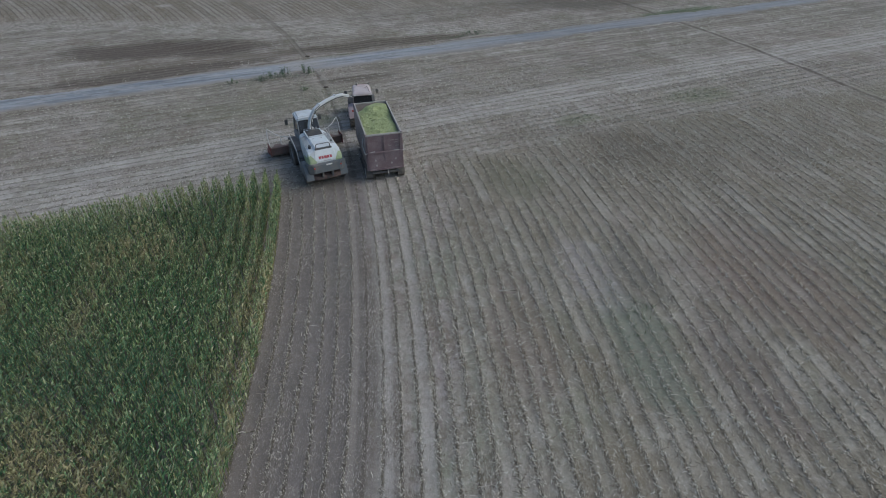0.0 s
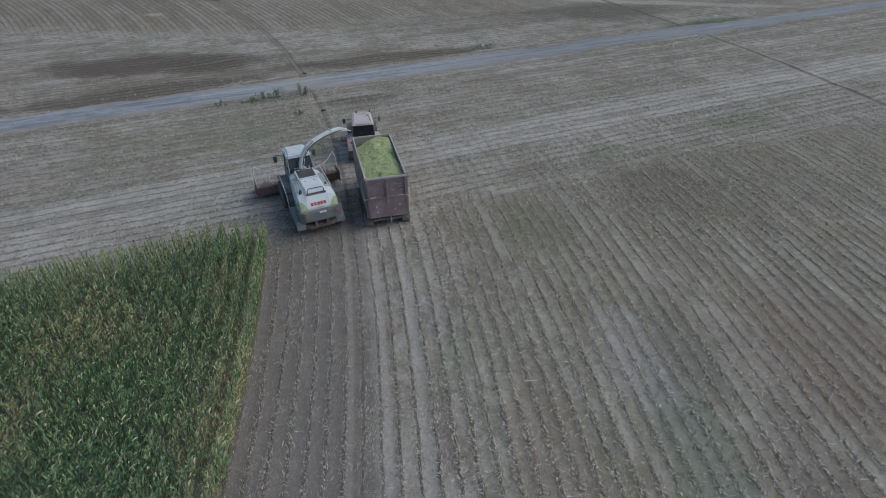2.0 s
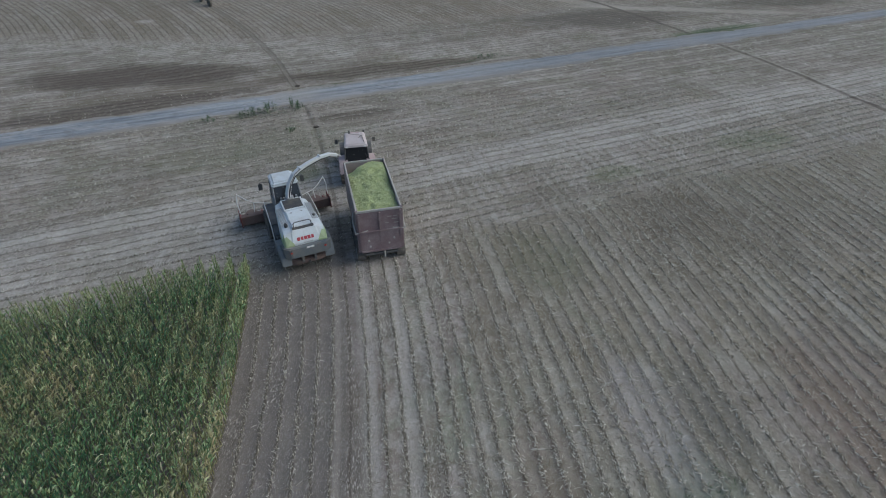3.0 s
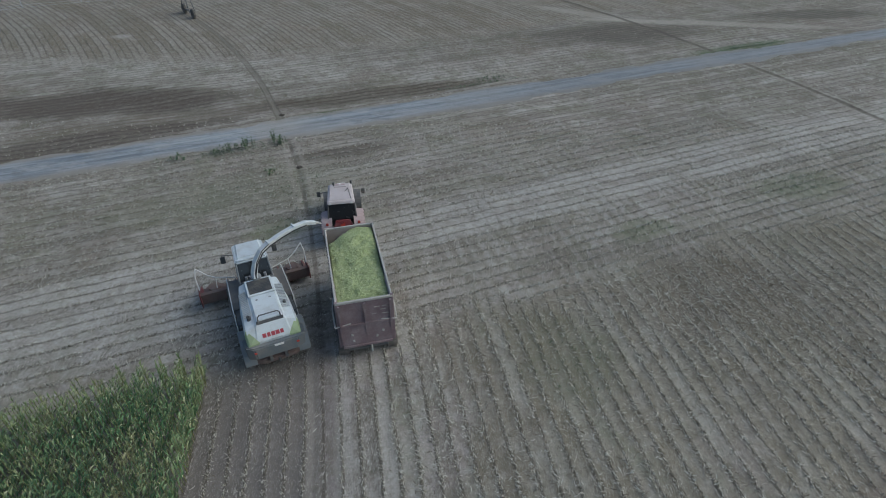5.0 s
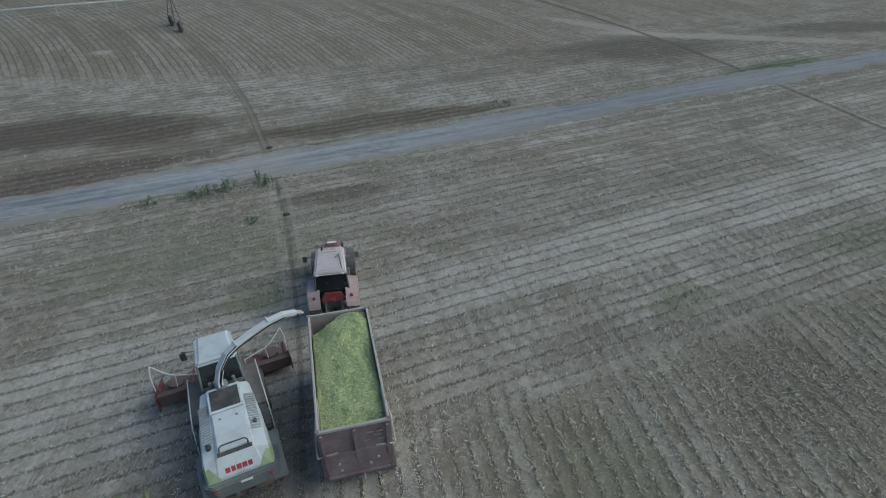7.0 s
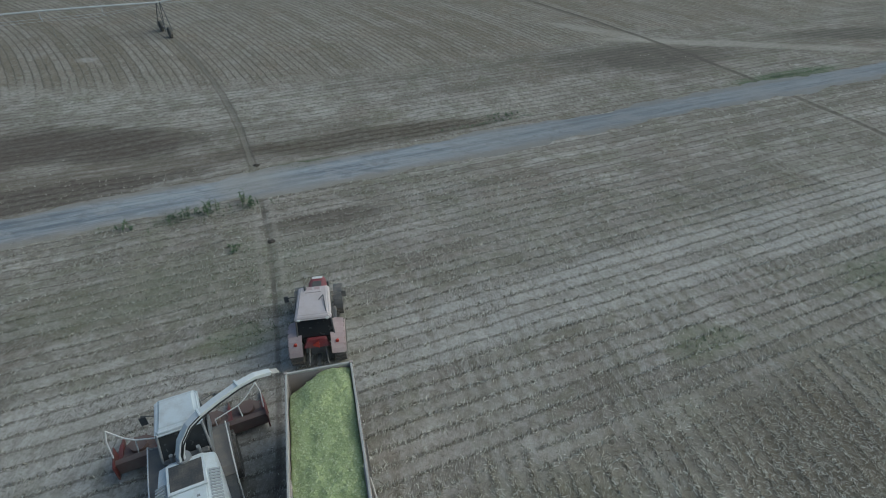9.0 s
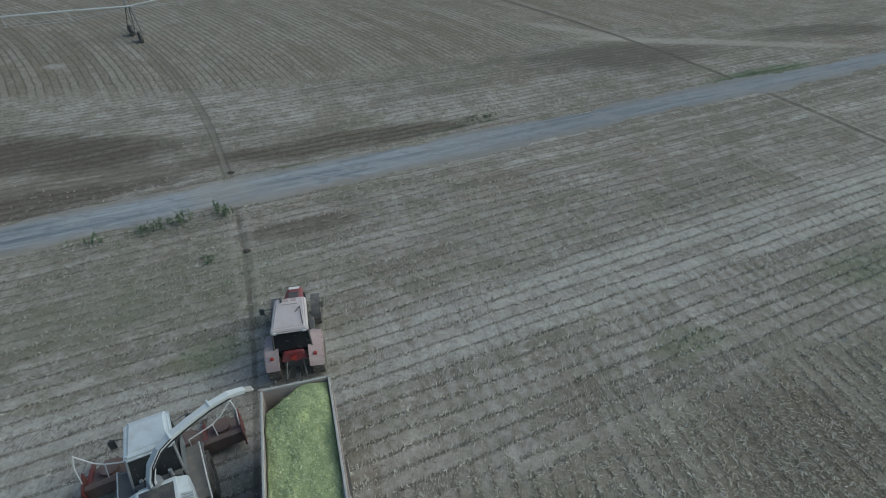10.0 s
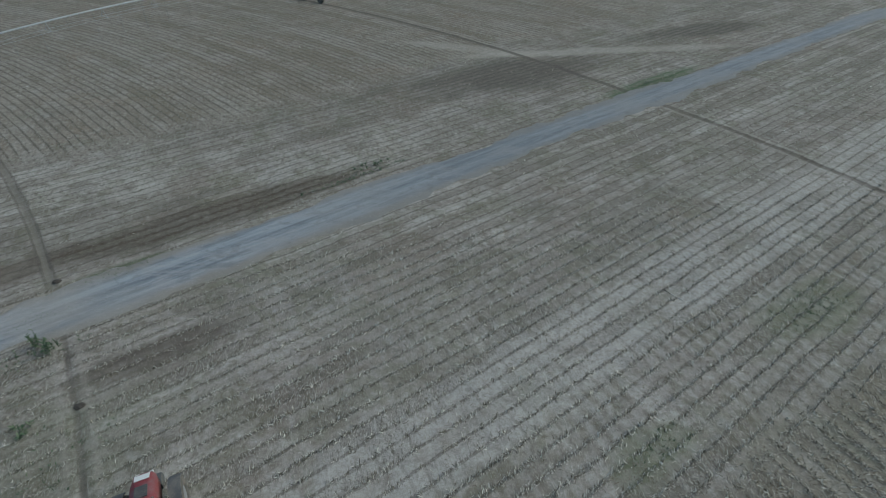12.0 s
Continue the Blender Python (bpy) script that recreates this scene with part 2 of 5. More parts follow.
    wheels = ((r + (-157.2)).op("ABSOLUTE").step(0.42, 0.2)).op("MAXIMUM", (r + (-158.9)).op("ABSOLUTE").step(0.4, 0.2)) * near * m.noise(0.5, 4, 0.65).step(0.3, 0.55, 0.4, 1.0)
    soil = m.mix(wheels * 0.6, soil, (0.40, 0.382, 0.36))
    # stubble rows: litter darkens the line itself, and the row's shade is painted in with it
    soil = m.mix((arcs * rows_near.step(0.7, 0.99) + arcs.inv() * rows_near.step(0.66, 0.98) * 0.75) * m.noise(2.6, 5, 0.75).step(0.32, 0.56, 0.3, 1.0) * y.step(150, 80, 0.35, 0.92), soil, (0.10, 0.088, 0.072))
    # old crop rows still show through the headland, crossing its rows
    ghost = arcs.inv() * s.step(58.0, 40.0) * x.step(-9.0, 0.0) * m.noise(0.35, 4, 0.65).step(0.4, 0.6)
    soil = m.mix(ghost * row_a.step(0.2, -0.7) * 0.36, soil, (0.44, 0.425, 0.40))
    soil = m.mix(ghost * row_a.step(0.6, 1.0) * 0.32, soil, (0.16, 0.145, 0.115))
    soil = m.mix(far * row_w.op("ABSOLUTE").step(0.72, 1.0) * m.noise(0.3, 6, 0.75).step(0.38, 0.62) * 0.7, soil, (0.12, 0.105, 0.085))
    # pale shreds of husk and dark marks in short strokes, thickest along the rows
    stroke = m.noise(26.0, 2, 0.5, stretch=(1.0, 0.24, 1.0, 0.6)).step(0.57, 0.68)
    dark_stroke = m.noise(24.0, 2, 0.5, stretch=(0.26, 1.0, 1.0, 0.35)).step(0.58, 0.70)
    dense = (rows_near.step(-0.2, 0.9, 0.3, 0.85) * m.noise(0.7, 4, 0.65).step(0.3, 0.6, 0.3, 1.0)).op("MAXIMUM", lane_dark * y.step(70, 55) * 0.8)
    wide = m.noise(4.5, 3, 0.65, stretch=(1.0, 0.35, 1.0, 0.9))
    afar = y.step(66, 80)
    soil = m.mix(wide.step(0.48, 0.38) * afar * 0.3, soil, (0.10, 0.088, 0.07))
    soil = m.mix(wide.step(0.56, 0.66) * afar * 0.28, soil, (0.47, 0.445, 0.40))
    coarse = m.noise(11.0, 3, 0.6, stretch=(1.0, 0.3, 1.0, 0.6))
    soil = m.mix(coarse.step(0.46, 0.36) * dense * 0.8, soil, (0.09, 0.08, 0.062))
    soil = m.mix(coarse.step(0.58, 0.68) * dense * 0.7, soil, (0.52, 0.50, 0.45))
    soil = m.mix(dark_stroke * dense * 0.9, soil, (0.085, 0.075, 0.058))
    soil = m.mix(stroke * dense * y.step(95, 62, 0.35, 0.85), soil, (0.60, 0.575, 0.52))
    def patch(cx, cy, a, b, turn, e=0.35):
        c, si = math.cos(radians(turn)), math.sin(radians(turn))
        ux, uy = x + (-cx), y + (-cy)
        q1 = (ux * c + uy * si) * (1 / a)
        q2 = (uy * c + ux * (-si)) * (1 / b)
        return ((q1 * q1 + q2 * q2).op("SQRT") + (m.noise(0.16, 4, 0.7) - 0.5) * 1.3 + (m.noise(0.7, 4, 0.7) - 0.5) * 0.6).step(1.0 + e, 1.0 - e)
    worn = rows_near.step(0.9, -0.4, 0.8, 0.5) * m.noise(2.4, 5, 0.75).step(0.3, 0.62, 0.45, 1.0) + 0.25
    for spot, c, share in (
            (patch(-34.5, 67.3, 12.0, 3.5, 9, 0.3), (0.10, 0.082, 0.066), 0.95),
            (patch(-34.5, 67.2, 11.0, 2.7, 9, 0.5), (0.08, 0.067, 0.057), 0.7),
            (patch(-30, 62.3, 15, 2.0, 20), (0.13, 0.105, 0.082), 0.65),
            (patch(-32.4, 58.6, 12, 1.7, 24.5, 0.3), (0.09, 0.074, 0.062), 1.0),
            (patch(-9, 70.4, 10.5, 1.7, 20), (0.085, 0.07, 0.052), 1.0),
            (patch(-44.15, 89.6, 1.2, 0.9, 10, 0.5), (0.42, 0.40, 0.37), 0.8),
            (patch(34.0, 87.2, 7.0, 1.2, 25.5), (0.095, 0.14, 0.075), 1.0),
            (patch(-13.2, 65.2, 3.2, 0.7, 22), (0.10, 0.13, 0.07), 0.7),
            (patch(-9.7, 57.7, 3.9, 1.0, 20), (0.11, 0.093, 0.078), 1.0),
            (patch(20.5, 93.2, 11, 4.8, 12, 0.5), (0.10, 0.09, 0.076), 0.95),
            (patch(51, 104, 10, 2.6, 8), (0.095, 0.087, 0.072), 0.95),
            (patch(33, 98.5, 18, 1.2, -6), (0.43, 0.40, 0.35), 0.7),
            (patch(18, 103, 9, 1.3, -35), (0.42, 0.39, 0.34), 0.6),
            (patch(5.0, 36.0, 2.6, 3.2, 20), (0.15, 0.16, 0.105), 0.6),
            (patch(9.6, 19.5, 1.7, 4.6, 8), (0.165, 0.20, 0.155), 0.85),
            (patch(8.2, 25.0, 1.6, 3.6, 12), (0.37, 0.35, 0.36), 0.6),
            (patch(11.0, 25.5, 1.2, 3.0, 12), (0.15, 0.15, 0.13), 0.7),
            (patch(18.8, 25.5, 3.6, 6.0, 14), (0.19, 0.135, 0.115), 0.65),
            (patch(3.6, 20.0, 1.5, 4.2, 6), (0.195, 0.145, 0.12), 0.6),
            (patch(14.0, 17.5, 1.6, 4.0, 12), (0.17, 0.13, 0.12), 0.5),
            (patch(11.8, 47.2, 2.2, 1.0, 24), (0.16, 0.19, 0.10), 0.55),
            (patch(-12, 46.4, 2.0, 1.0, 24), (0.17, 0.20, 0.10), 0.6),
            (patch(-13.6, 52.0, 5.6, 3.8, 20), (0.17, 0.18, 0.115), 0.4),
            (patch(-20, 48.5, 4.0, 2.6, 20), (0.15, 0.175, 0.11), 0.35),
            (patch(24.6, 53.3, 4.0, 1.6, 24), (0.15, 0.18, 0.10), 0.5),
            (patch(13.8, 41.5, 4.4, 3.2, 24), (0.15, 0.122, 0.094), 0.55),
            (patch(23, 40.5, 8.0, 3.5, 20), (0.19, 0.165, 0.132), 0.35)):
        soil = m.mix(spot * share * worn, soil, c)
    # wheel ruts: moist and dark on the near side, a pale trodden strip with dark edges beyond the road
    beyond = s.step(64.0, 66.5)
    for rr in (RUT_L, RUT_R):
        d = ((r + (-rr)) + (m.noise(0.4, 2) - 0.5) * 0.25).op("ABSOLUTE")
        wet = m.noise(0.45, 4, 0.65).step(0.40, 0.66, 0.4 if rr == RUT_L else 0.55, 0.75 if rr == RUT_L else 0.95) * y.step(32, 42, 0.2, 1.0) * beyond.inv()
        soil = m.mix((d.step(0.2, 0.07) if rr == RUT_L else d.step(0.42, 0.2)) * wet, soil, (0.11, 0.095, 0.08))
        soil = m.mix(d.step(0.32, 0.5) * d.step(0.85, 0.6) * beyond.inv() * 0.3, soil, (0.38, 0.355, 0.315))
        soil = m.mix((d.step(0.22, 0.1) if rr == RUT_L else d.step(0.45, 0.2)) * beyond * 0.75, soil, (0.20, 0.186, 0.155) if rr == RUT_L else (0.10, 0.088, 0.074))
        soil = m.mix(d.step(0.12, 0.22) * d.step(0.42, 0.28) * beyond * 0.6, soil, (0.11, 0.097, 0.083))
    soil = m.mix(fine.step(0.4, 0.7) * 0.4, soil, (0.17, 0.15, 0.125))
    soil = m.mix(grit.step(0.58, 0.72) * 0.6, soil, (0.55, 0.52, 0.45))
    warm = m.node("ShaderNodeMix")
    warm.data_type, warm.blend_type = "RGBA", "MULTIPLY"
    warm.inputs[0].default_value = 1.0
    m.link(soil, warm.inputs[6])
    warm.inputs[7].default_value = (1.0, 0.99, 0.975, 1)
    m.base(warm.outputs[2])
    m.bump(fine * 0.6 + grit * 0.3, 0.7, 0.05)
    return m.m


def road_material():
    m = Mat("gravel_road", 0.92, spec=0.2)
    x, y, z = m.position()
    s = x * V[0] + y * V[1]
    p = x * U[0] + y * U[1]

    def lanes(sp, ss, detail):
        n, comb = m.node("ShaderNodeTexNoise"), m.node("ShaderNodeCombineXYZ")
        m.link(p * sp, comb.inputs[0])
        m.link(s * ss, comb.inputs[1])
        m.link(comb.outputs[0], n.inputs["Vector"])
        n.inputs["Scale"].default_value, n.inputs["Detail"].default_value, n.inputs["Roughness"].default_value = 1.0, detail, 0.65
        return Val(m.tree, n.outputs["Fac"])

    streak, fine = lanes(0.055, 1.5, 5.0), lanes(0.35, 3.2, 5.0)
    c = m.mix(streak.step(0.36, 0.62), (0.155, 0.18, 0.212), (0.345, 0.372, 0.40))
    c = m.mix(fine.step(0.5, 0.66) * 0.55, c, (0.40, 0.42, 0.44))
    c = m.mix(fine.step(0.46, 0.32) * 0.55, c, (0.145, 0.155, 0.165))
    # dust and soil drawn in from the fields, most on the near side
    across = s + (m.noise(0.35, 5, 0.7) - 0.5) * 2.2
    dusty = across.step(62.4, 60.8).op("MAXIMUM", across.step(63.9, 64.9) * 0.85)
    c = m.mix(dusty * 0.8, c, (0.30, 0.282, 0.262))
    c = m.mix(m.noise(0.3, 6, 0.72, stretch=(1, 2.2, 1, -0.43), distortion=0.6).step(0.5, 0.62) * 0.55, c, (0.37, 0.365, 0.37))
    c = m.mix(m.noise(0.42, 6, 0.72, stretch=(1, 2.0, 1, -0.43), distortion=0.5).step(0.52, 0.64) * 0.5, c, (0.175, 0.185, 0.195))
    brink = ((s + (-62.85)).op("ABSOLUTE") + (m.noise(0.8, 5, 0.7) - 0.5) * 1.1 + p.step(25.0, 60.0) * 0.45).step(1.35, 1.95)
    c = m.mix(brink * 0.85, c, (0.27, 0.25, 0.22))
    c = m.mix(m.noise(0.09, 3).step(0.5, 0.66) * 0.45, c, (0.34, 0.335, 0.325))
    c = m.mix(m.noise(0.5, 5, 0.7).step(0.54, 0.68) * 0.45, c, (0.17, 0.165, 0.155))
    c = m.mix(p.step(15.0, 45.0) * 0.5, c, (0.205, 0.216, 0.226))
    # a dusty crossing where the wheel rut meets the road
    dx, dy = x + 16.6, y + (-61.8)
    cross = ((dx * dx + dy * dy).op("SQRT") + (m.noise(0.8, 3) - 0.5) * 2.0).step(3.2, 1.0)
    c = m.mix(cross * 0.6, c, (0.37, 0.35, 0.325))
    grit = m.noise(14.0, 4, 0.7)
    c = m.mix(grit.step(0.5, 0.72) * 0.5, c, (0.16, 0.155, 0.15))
    c = m.mix(m.noise(9.0, 3, 0.6).step(0.6, 0.7) * 0.5, c, (0.46, 0.45, 0.43))
    m.base(c)
    m.bump(grit, 0.7, 0.04)
    return m.m


def leafy(name, stops, dry, dry_share, rough=0.55, edge=False):
    """Leaf material: a hue for each leaf, drying patches over the field."""
    m = Mat(name, rough, spec=0.35)
    tint = m.island()
    if name == "weed_leaf":
        tint = (tint + Val(m.tree, m.node("ShaderNodeObjectInfo").outputs["Random"])).op("FRACT")
    c = m.ramp(tint, stops)
    dryness = m.noise(0.16, 3, 0.6).step(0.46, 0.66)
    if edge:
        x, y, z = m.position()
        s = x * V[0] + y * V[1]
        dx, dy = x + (-CX), y + (-CY)
        r = (dx * dx + dy * dy).op("SQRT")
        c = m.mix(m.noise(0.11, 3, 0.6, stretch=(1, 1, 1, 0.7)).step(0.5, 0.62) * 0.45, c, (0.075, 0.145, 0.085))
        c = m.mix((s + (m.noise(0.3, 4, 0.65) - 0.5) * 5.0).step(33.5, 37.0) * m.noise(2.0, 3).step(0.28, 0.5) * 0.6, c, (0.30, 0.33, 0.14))
        rim = s.step(33.0, 37.5) * 0.8
        rim = rim.op("MAXIMUM", r.step(149.3, 151.2) * r.step(152.0, 151.4) * 0.3)
        dryness = dryness.op("MAXIMUM", rim * m.noise(0.7, 3).step(0.35, 0.6))
    c = m.mix(dryness * m.noise(2.5, 2).step(0.35, 0.6) * dry_share, c, dry)
    m.base(c)
    return m.m


def paint(name, c, rough=0.35, dirt=(0.30, 0.265, 0.22), share=0.35, metal=0.0, scale=1.6, spec=0.5):
    """Machine paint with dust in drifts and fine scuffs."""
    m = Mat(name, rough, metal, spec)
    d = m.noise(scale, 5, 0.65, "Object").step(0.4, 0.75)
    f = m.noise(scale * 14, 3, 0.6, "Object").step(0.45, 0.7)
    col = m.mix(d * share + f * (share * 0.3), c, dirt)
    m.base(col)
    m.link((d * 0.3 + rough).op("MINIMUM", 1.0), m.bsdf.inputs["Roughness"])
    m.bump(m.noise(scale * 20, 3, 0.6, "Object"), 0.12, 0.01)
    return m.m


SOIL, ROAD = ground_material(), road_material()
WHITE = paint("white_paint", (0.60, 0.65, 0.68), 0.45, share=0.36)
GREEN = paint("light_green_paint", (0.34, 0.435, 0.24), 0.45, share=0.35)
DARK = paint("dark_grey_metal", (0.085, 0.09, 0.095), 0.6, share=0.5)
GREY = paint("grey_metal", (0.24, 0.25, 0.26), 0.5, share=0.4)
RED = paint("red_paint", (0.22, 0.035, 0.042), 0.45, dirt=(0.20, 0.165, 0.165), share=0.65)
HEADRED = paint("red_header_paint", (0.20, 0.05, 0.045), 0.6, dirt=(0.15, 0.12, 0.10), share=0.9)
DUSTY_RED = paint("dusty_red_paint", (0.41, 0.31, 0.305), 0.7, dirt=(0.50, 0.43, 0.42), share=0.8)
ROOF = paint("dusty_white_roof", (0.53, 0.475, 0.475), 0.6, dirt=(0.40, 0.33, 0.30), share=0.4)
TRAILER_RED = paint("faded_maroon_paint", (0.18, 0.128, 0.137), 0.8, dirt=(0.30, 0.262, 0.268), share=0.75, scale=1.1)
TRAILER_SIDE = paint("faded_pinkish_grey_steel", (0.36, 0.315, 0.30), 0.8, dirt=(0.29, 0.25, 0.225), share=0.5, scale=0.9)
TRAILER_RIM = paint("pale_steel_rail", (0.42, 0.41, 0.39), 0.6, share=0.4)
RUBBER = paint("dusty_rubber", (0.095, 0.09, 0.084), 0.85, dirt=(0.22, 0.195, 0.165), share=0.9, scale=2.5)
TUBE = paint("pale_tube", (0.78, 0.77, 0.74), 0.45, share=0.15)
GALV = paint("galvanised_steel", (0.42, 0.44, 0.46), 0.45, share=0.15, metal=0.3)
HEADDARK = paint("muddy_header_steel", (0.17, 0.115, 0.10), 0.9, dirt=(0.20, 0.168, 0.148), share=0.7)
LOUVRE = paint("blue_grey_louvre", (0.36, 0.39, 0.41), 0.5, share=0.4)
FENDER = paint("pale_blue_grey_fender", (0.22, 0.24, 0.255), 0.6, share=0.45)
DUSTDECK = paint("dust_covered_steel", (0.17, 0.16, 0.155), 0.8, share=0.6)
SPOUT = paint("dusty_white_spout", (0.62, 0.65, 0.67), 0.5, share=0.25)
BLUEGREY = paint("blue_grey_paint", (0.13, 0.15, 0.165), 0.6, share=0.45)
MUD = paint("mud_brown_paint", (0.15, 0.105, 0.095), 0.8, dirt=(0.20, 0.17, 0.145), share=0.6)
LETTER = paint("faded_red_lettering", (0.35, 0.04, 0.06), 0.6, share=0.15)
LETTER_W = paint("faded_white_lettering", (0.30, 0.27, 0.26), 0.7, share=0.2)
SIGNAL = paint("orange_red_plate", (0.42, 0.05, 0.035), 0.4, share=0.1)
HOSE = paint("black_rubber_hose", (0.02, 0.021, 0.023), 0.6, share=0.1)
MESH_GRILLE = paint("black_grille", (0.055, 0.058, 0.062), 0.7, share=0.3)
LAMP = paint("lamp_lens", (0.7, 0.7, 0.68), 0.15, share=0.05)


def glass_material():
    m = Mat("dark_cab_glass", 0.08, spec=0.6)
    m.base((0.026, 0.029, 0.032))
    m.link(m.noise(3.0, 4, 0.6, "Object").step(0.35, 0.8, 0.05, 0.4), m.bsdf.inputs["Roughness"])
    return m.m


GLASS = glass_material()
MAIZE_LEAF = leafy("maize_leaf", [(0.0, (0.024, 0.068, 0.033)), (0.4, (0.054, 0.128, 0.057)), (0.75, (0.14, 0.262, 0.116)), (0.92, (0.29, 0.385, 0.20)), (1.0, (0.56, 0.55, 0.36))], (0.42, 0.35, 0.20), 0.8, edge=True)
MAIZE_STALK = leafy("maize_stalk", [(0.0, (0.12, 0.15, 0.05)), (1.0, (0.24, 0.22, 0.09))], (0.3, 0.24, 0.12), 0.5)
TASSEL = leafy("maize_tassel", [(0.0, (0.15, 0.225, 0.095)), (0.6, (0.27, 0.345, 0.15)), (1.0, (0.56, 0.56, 0.32))], (0.42, 0.36, 0.19), 0.6, 0.8)
STRAW = leafy("maize_straw", [(0.0, (0.10, 0.085, 0.06)), (0.28, (0.20, 0.178, 0.135)), (0.55, (0.44, 0.415, 0.345)), (1.0, (0.78, 0.755, 0.67))], (0.30, 0.265, 0.20), 0.4, 0.8)
LITTER = leafy("old_straw", [(0.0, (0.11, 0.09, 0.065)), (0.5, (0.27, 0.24, 0.185)), (0.85, (0.46, 0.435, 0.37)), (1.0, (0.66, 0.635, 0.56))], (0.22, 0.185, 0.13), 0.4, 0.85)
WEED = leafy("weed_leaf", [(0.0, (0.06, 0.098, 0.052)), (0.7, (0.115, 0.165, 0.09)), (1.0, (0.20, 0.22, 0.13))], (0.2, 0.185, 0.12), 0.5)


def load_material():
    m = Mat("chopped_maize", 0.85, spec=0.25)
    c = m.mix(m.noise(9.0, 4, 0.7).step(0.3, 0.7), (0.33, 0.39, 0.18), (0.45, 0.51, 0.27))
    c = m.mix(m.noise(34.0, 2, 0.6).step(0.56, 0.7), c, (0.58, 0.60, 0.41))
    c = m.mix(m.noise(0.9, 3, 0.6).step(0.5, 0.7) * 0.5, c, (0.28, 0.32, 0.13))
    m.base(c)
    m.bump(m.noise(22.0, 4, 0.7), 0.6, 0.035)
    return m.m


CHOPPED = load_material()
CHIP = leafy("maize_chip", [(0.0, (0.31, 0.375, 0.17)), (0.6, (0.40, 0.465, 0.235)), (1.0, (0.54, 0.58, 0.36))], (0.36, 0.42, 0.23), 0.2, 0.8)


# ---- building helpers ----
def mesh_object(name, verts, faces, mats, mat_index=None, shade=False):
    """A mesh from numpy arrays: faces is a list of (n, k) index arrays."""
    me = bpy.data.meshes.new(name)
    verts = np.asarray(verts, np.float32)
    loops = np.concatenate([f.ravel() for f in faces]).astype(np.int32)
    sizes = np.concatenate([np.full(len(f), f.shape[1], np.int32) for f in faces])
    me.vertices.add(len(verts))
    me.vertices.foreach_set("co", verts.ravel())
    me.loops.add(len(loops))
    me.loops.foreach_set("vertex_index", loops)
    me.polygons.add(len(sizes))
    me.polygons.foreach_set("loop_start", np.concatenate([[0], np.cumsum(sizes)[:-1]]).astype(np.int32))
    if mat_index is not None:
        me.polygons.foreach_set("material_index", np.asarray(mat_index, np.int32))
    if shade:
        me.polygons.foreach_set("use_smooth", np.ones(len(sizes), bool))
    for mt in mats:
        me.materials.append(mt)
    me.update(calc_edges=True)
    return new(name, me)


def part(name, bm, material, parent, label="", shade=False):
    """Links a bmesh as one mesh object under a thing or a part."""
    bmesh.ops.recalc_face_normals(bm, faces=bm.faces)
    me = bpy.data.meshes.new(name)
    bm.to_mesh(me)
    bm.free()
    me.materials.append(material)
    if shade:
        for f in me.polygons:
            f.use_smooth = True
    ob = new(name, me)
    ob.parent = parent
    if label:
        tagged(ob, label)
    return ob


def box(bm, at, size, rot=(0, 0, 0), bevel=0.0):
    made = bmesh.ops.create_cube(bm, size=1.0, matrix=pose(*at, *rot) @ Matrix.Diagonal((*size, 1)))
    if bevel:
        edges = list({e for v in made["verts"] for e in v.link_edges})
        bmesh.ops.bevel(bm, geom=edges, offset=bevel, segments=2, profile=0.6, affect="EDGES")
    return bm


def rod(bm, a, b, r, seg=8):
    """A round bar from a to b."""
    a, b = Vector(a), Vector(b)
    d = b - a
    m = Matrix.Translation((a + b) / 2) @ d.to_track_quat("Z", "Y").to_matrix().to_4x4()
    bmesh.ops.create_cone(bm, cap_ends=True, segments=seg, radius1=r, radius2=r, depth=d.length, matrix=m)
    return bm


def pipe(bm, path, r, seg=8):
    for a, b in zip(path, path[1:]):
        rod(bm, a, b, r, seg)
        bmesh.ops.create_icosphere(bm, subdivisions=1, radius=r * 1.02, matrix=Matrix.Translation(b))
    return bm


def loft(bm, rings, close=True):
    """Skin between rings of equal length; ends capped."""
    loops = [[bm.verts.new(p) for p in ring] for ring in rings]
    n = len(loops[0])
    for a, b in zip(loops, loops[1:]):
        for i in range(n):
            bm.faces.new((a[i], a[(i + 1) % n], b[(i + 1) % n], b[i]))
    if close:
        bm.faces.new(loops[0])
        bm.faces.new(loops[-1][::-1])
    return bm


def prism(bm, profile, x0, x1, bevel=0.0):
    """A side profile of (y, z) points drawn out from x0 to x1."""
    loft(bm, [[(x0, y, z) for y, z in profile], [(x1, y, z) for y, z in profile]])
    if bevel:
        bmesh.ops.bevel(bm, geom=list(bm.edges), offset=bevel, segments=2, profile=0.6, affect="EDGES")
    return bm


def lathe(bm, profile, at, seg=28):
    """Turns (x, r) points about the x axis through at; closed profile."""
    rings = []
    for i in range(seg):
        a = 2 * math.pi * i / seg
        rings.append([bm.verts.new((at[0] + px, at[1] + r * math.cos(a), at[2] + r * math.sin(a))) for px, r in profile])
    n = len(profile)
    for i in range(seg):
        a, b = rings[i], rings[(i + 1) % seg]
        for k in range(n):
            bm.faces.new((a[k], a[(k + 1) % n], b[(k + 1) % n], b[k]))
    return bm


def thing(name, m, label, category, group=""):
    ob = new(name)
    ob.empty_display_size = 0.3
    ob.matrix_world = m
    return tagged(ob, label, category, group)


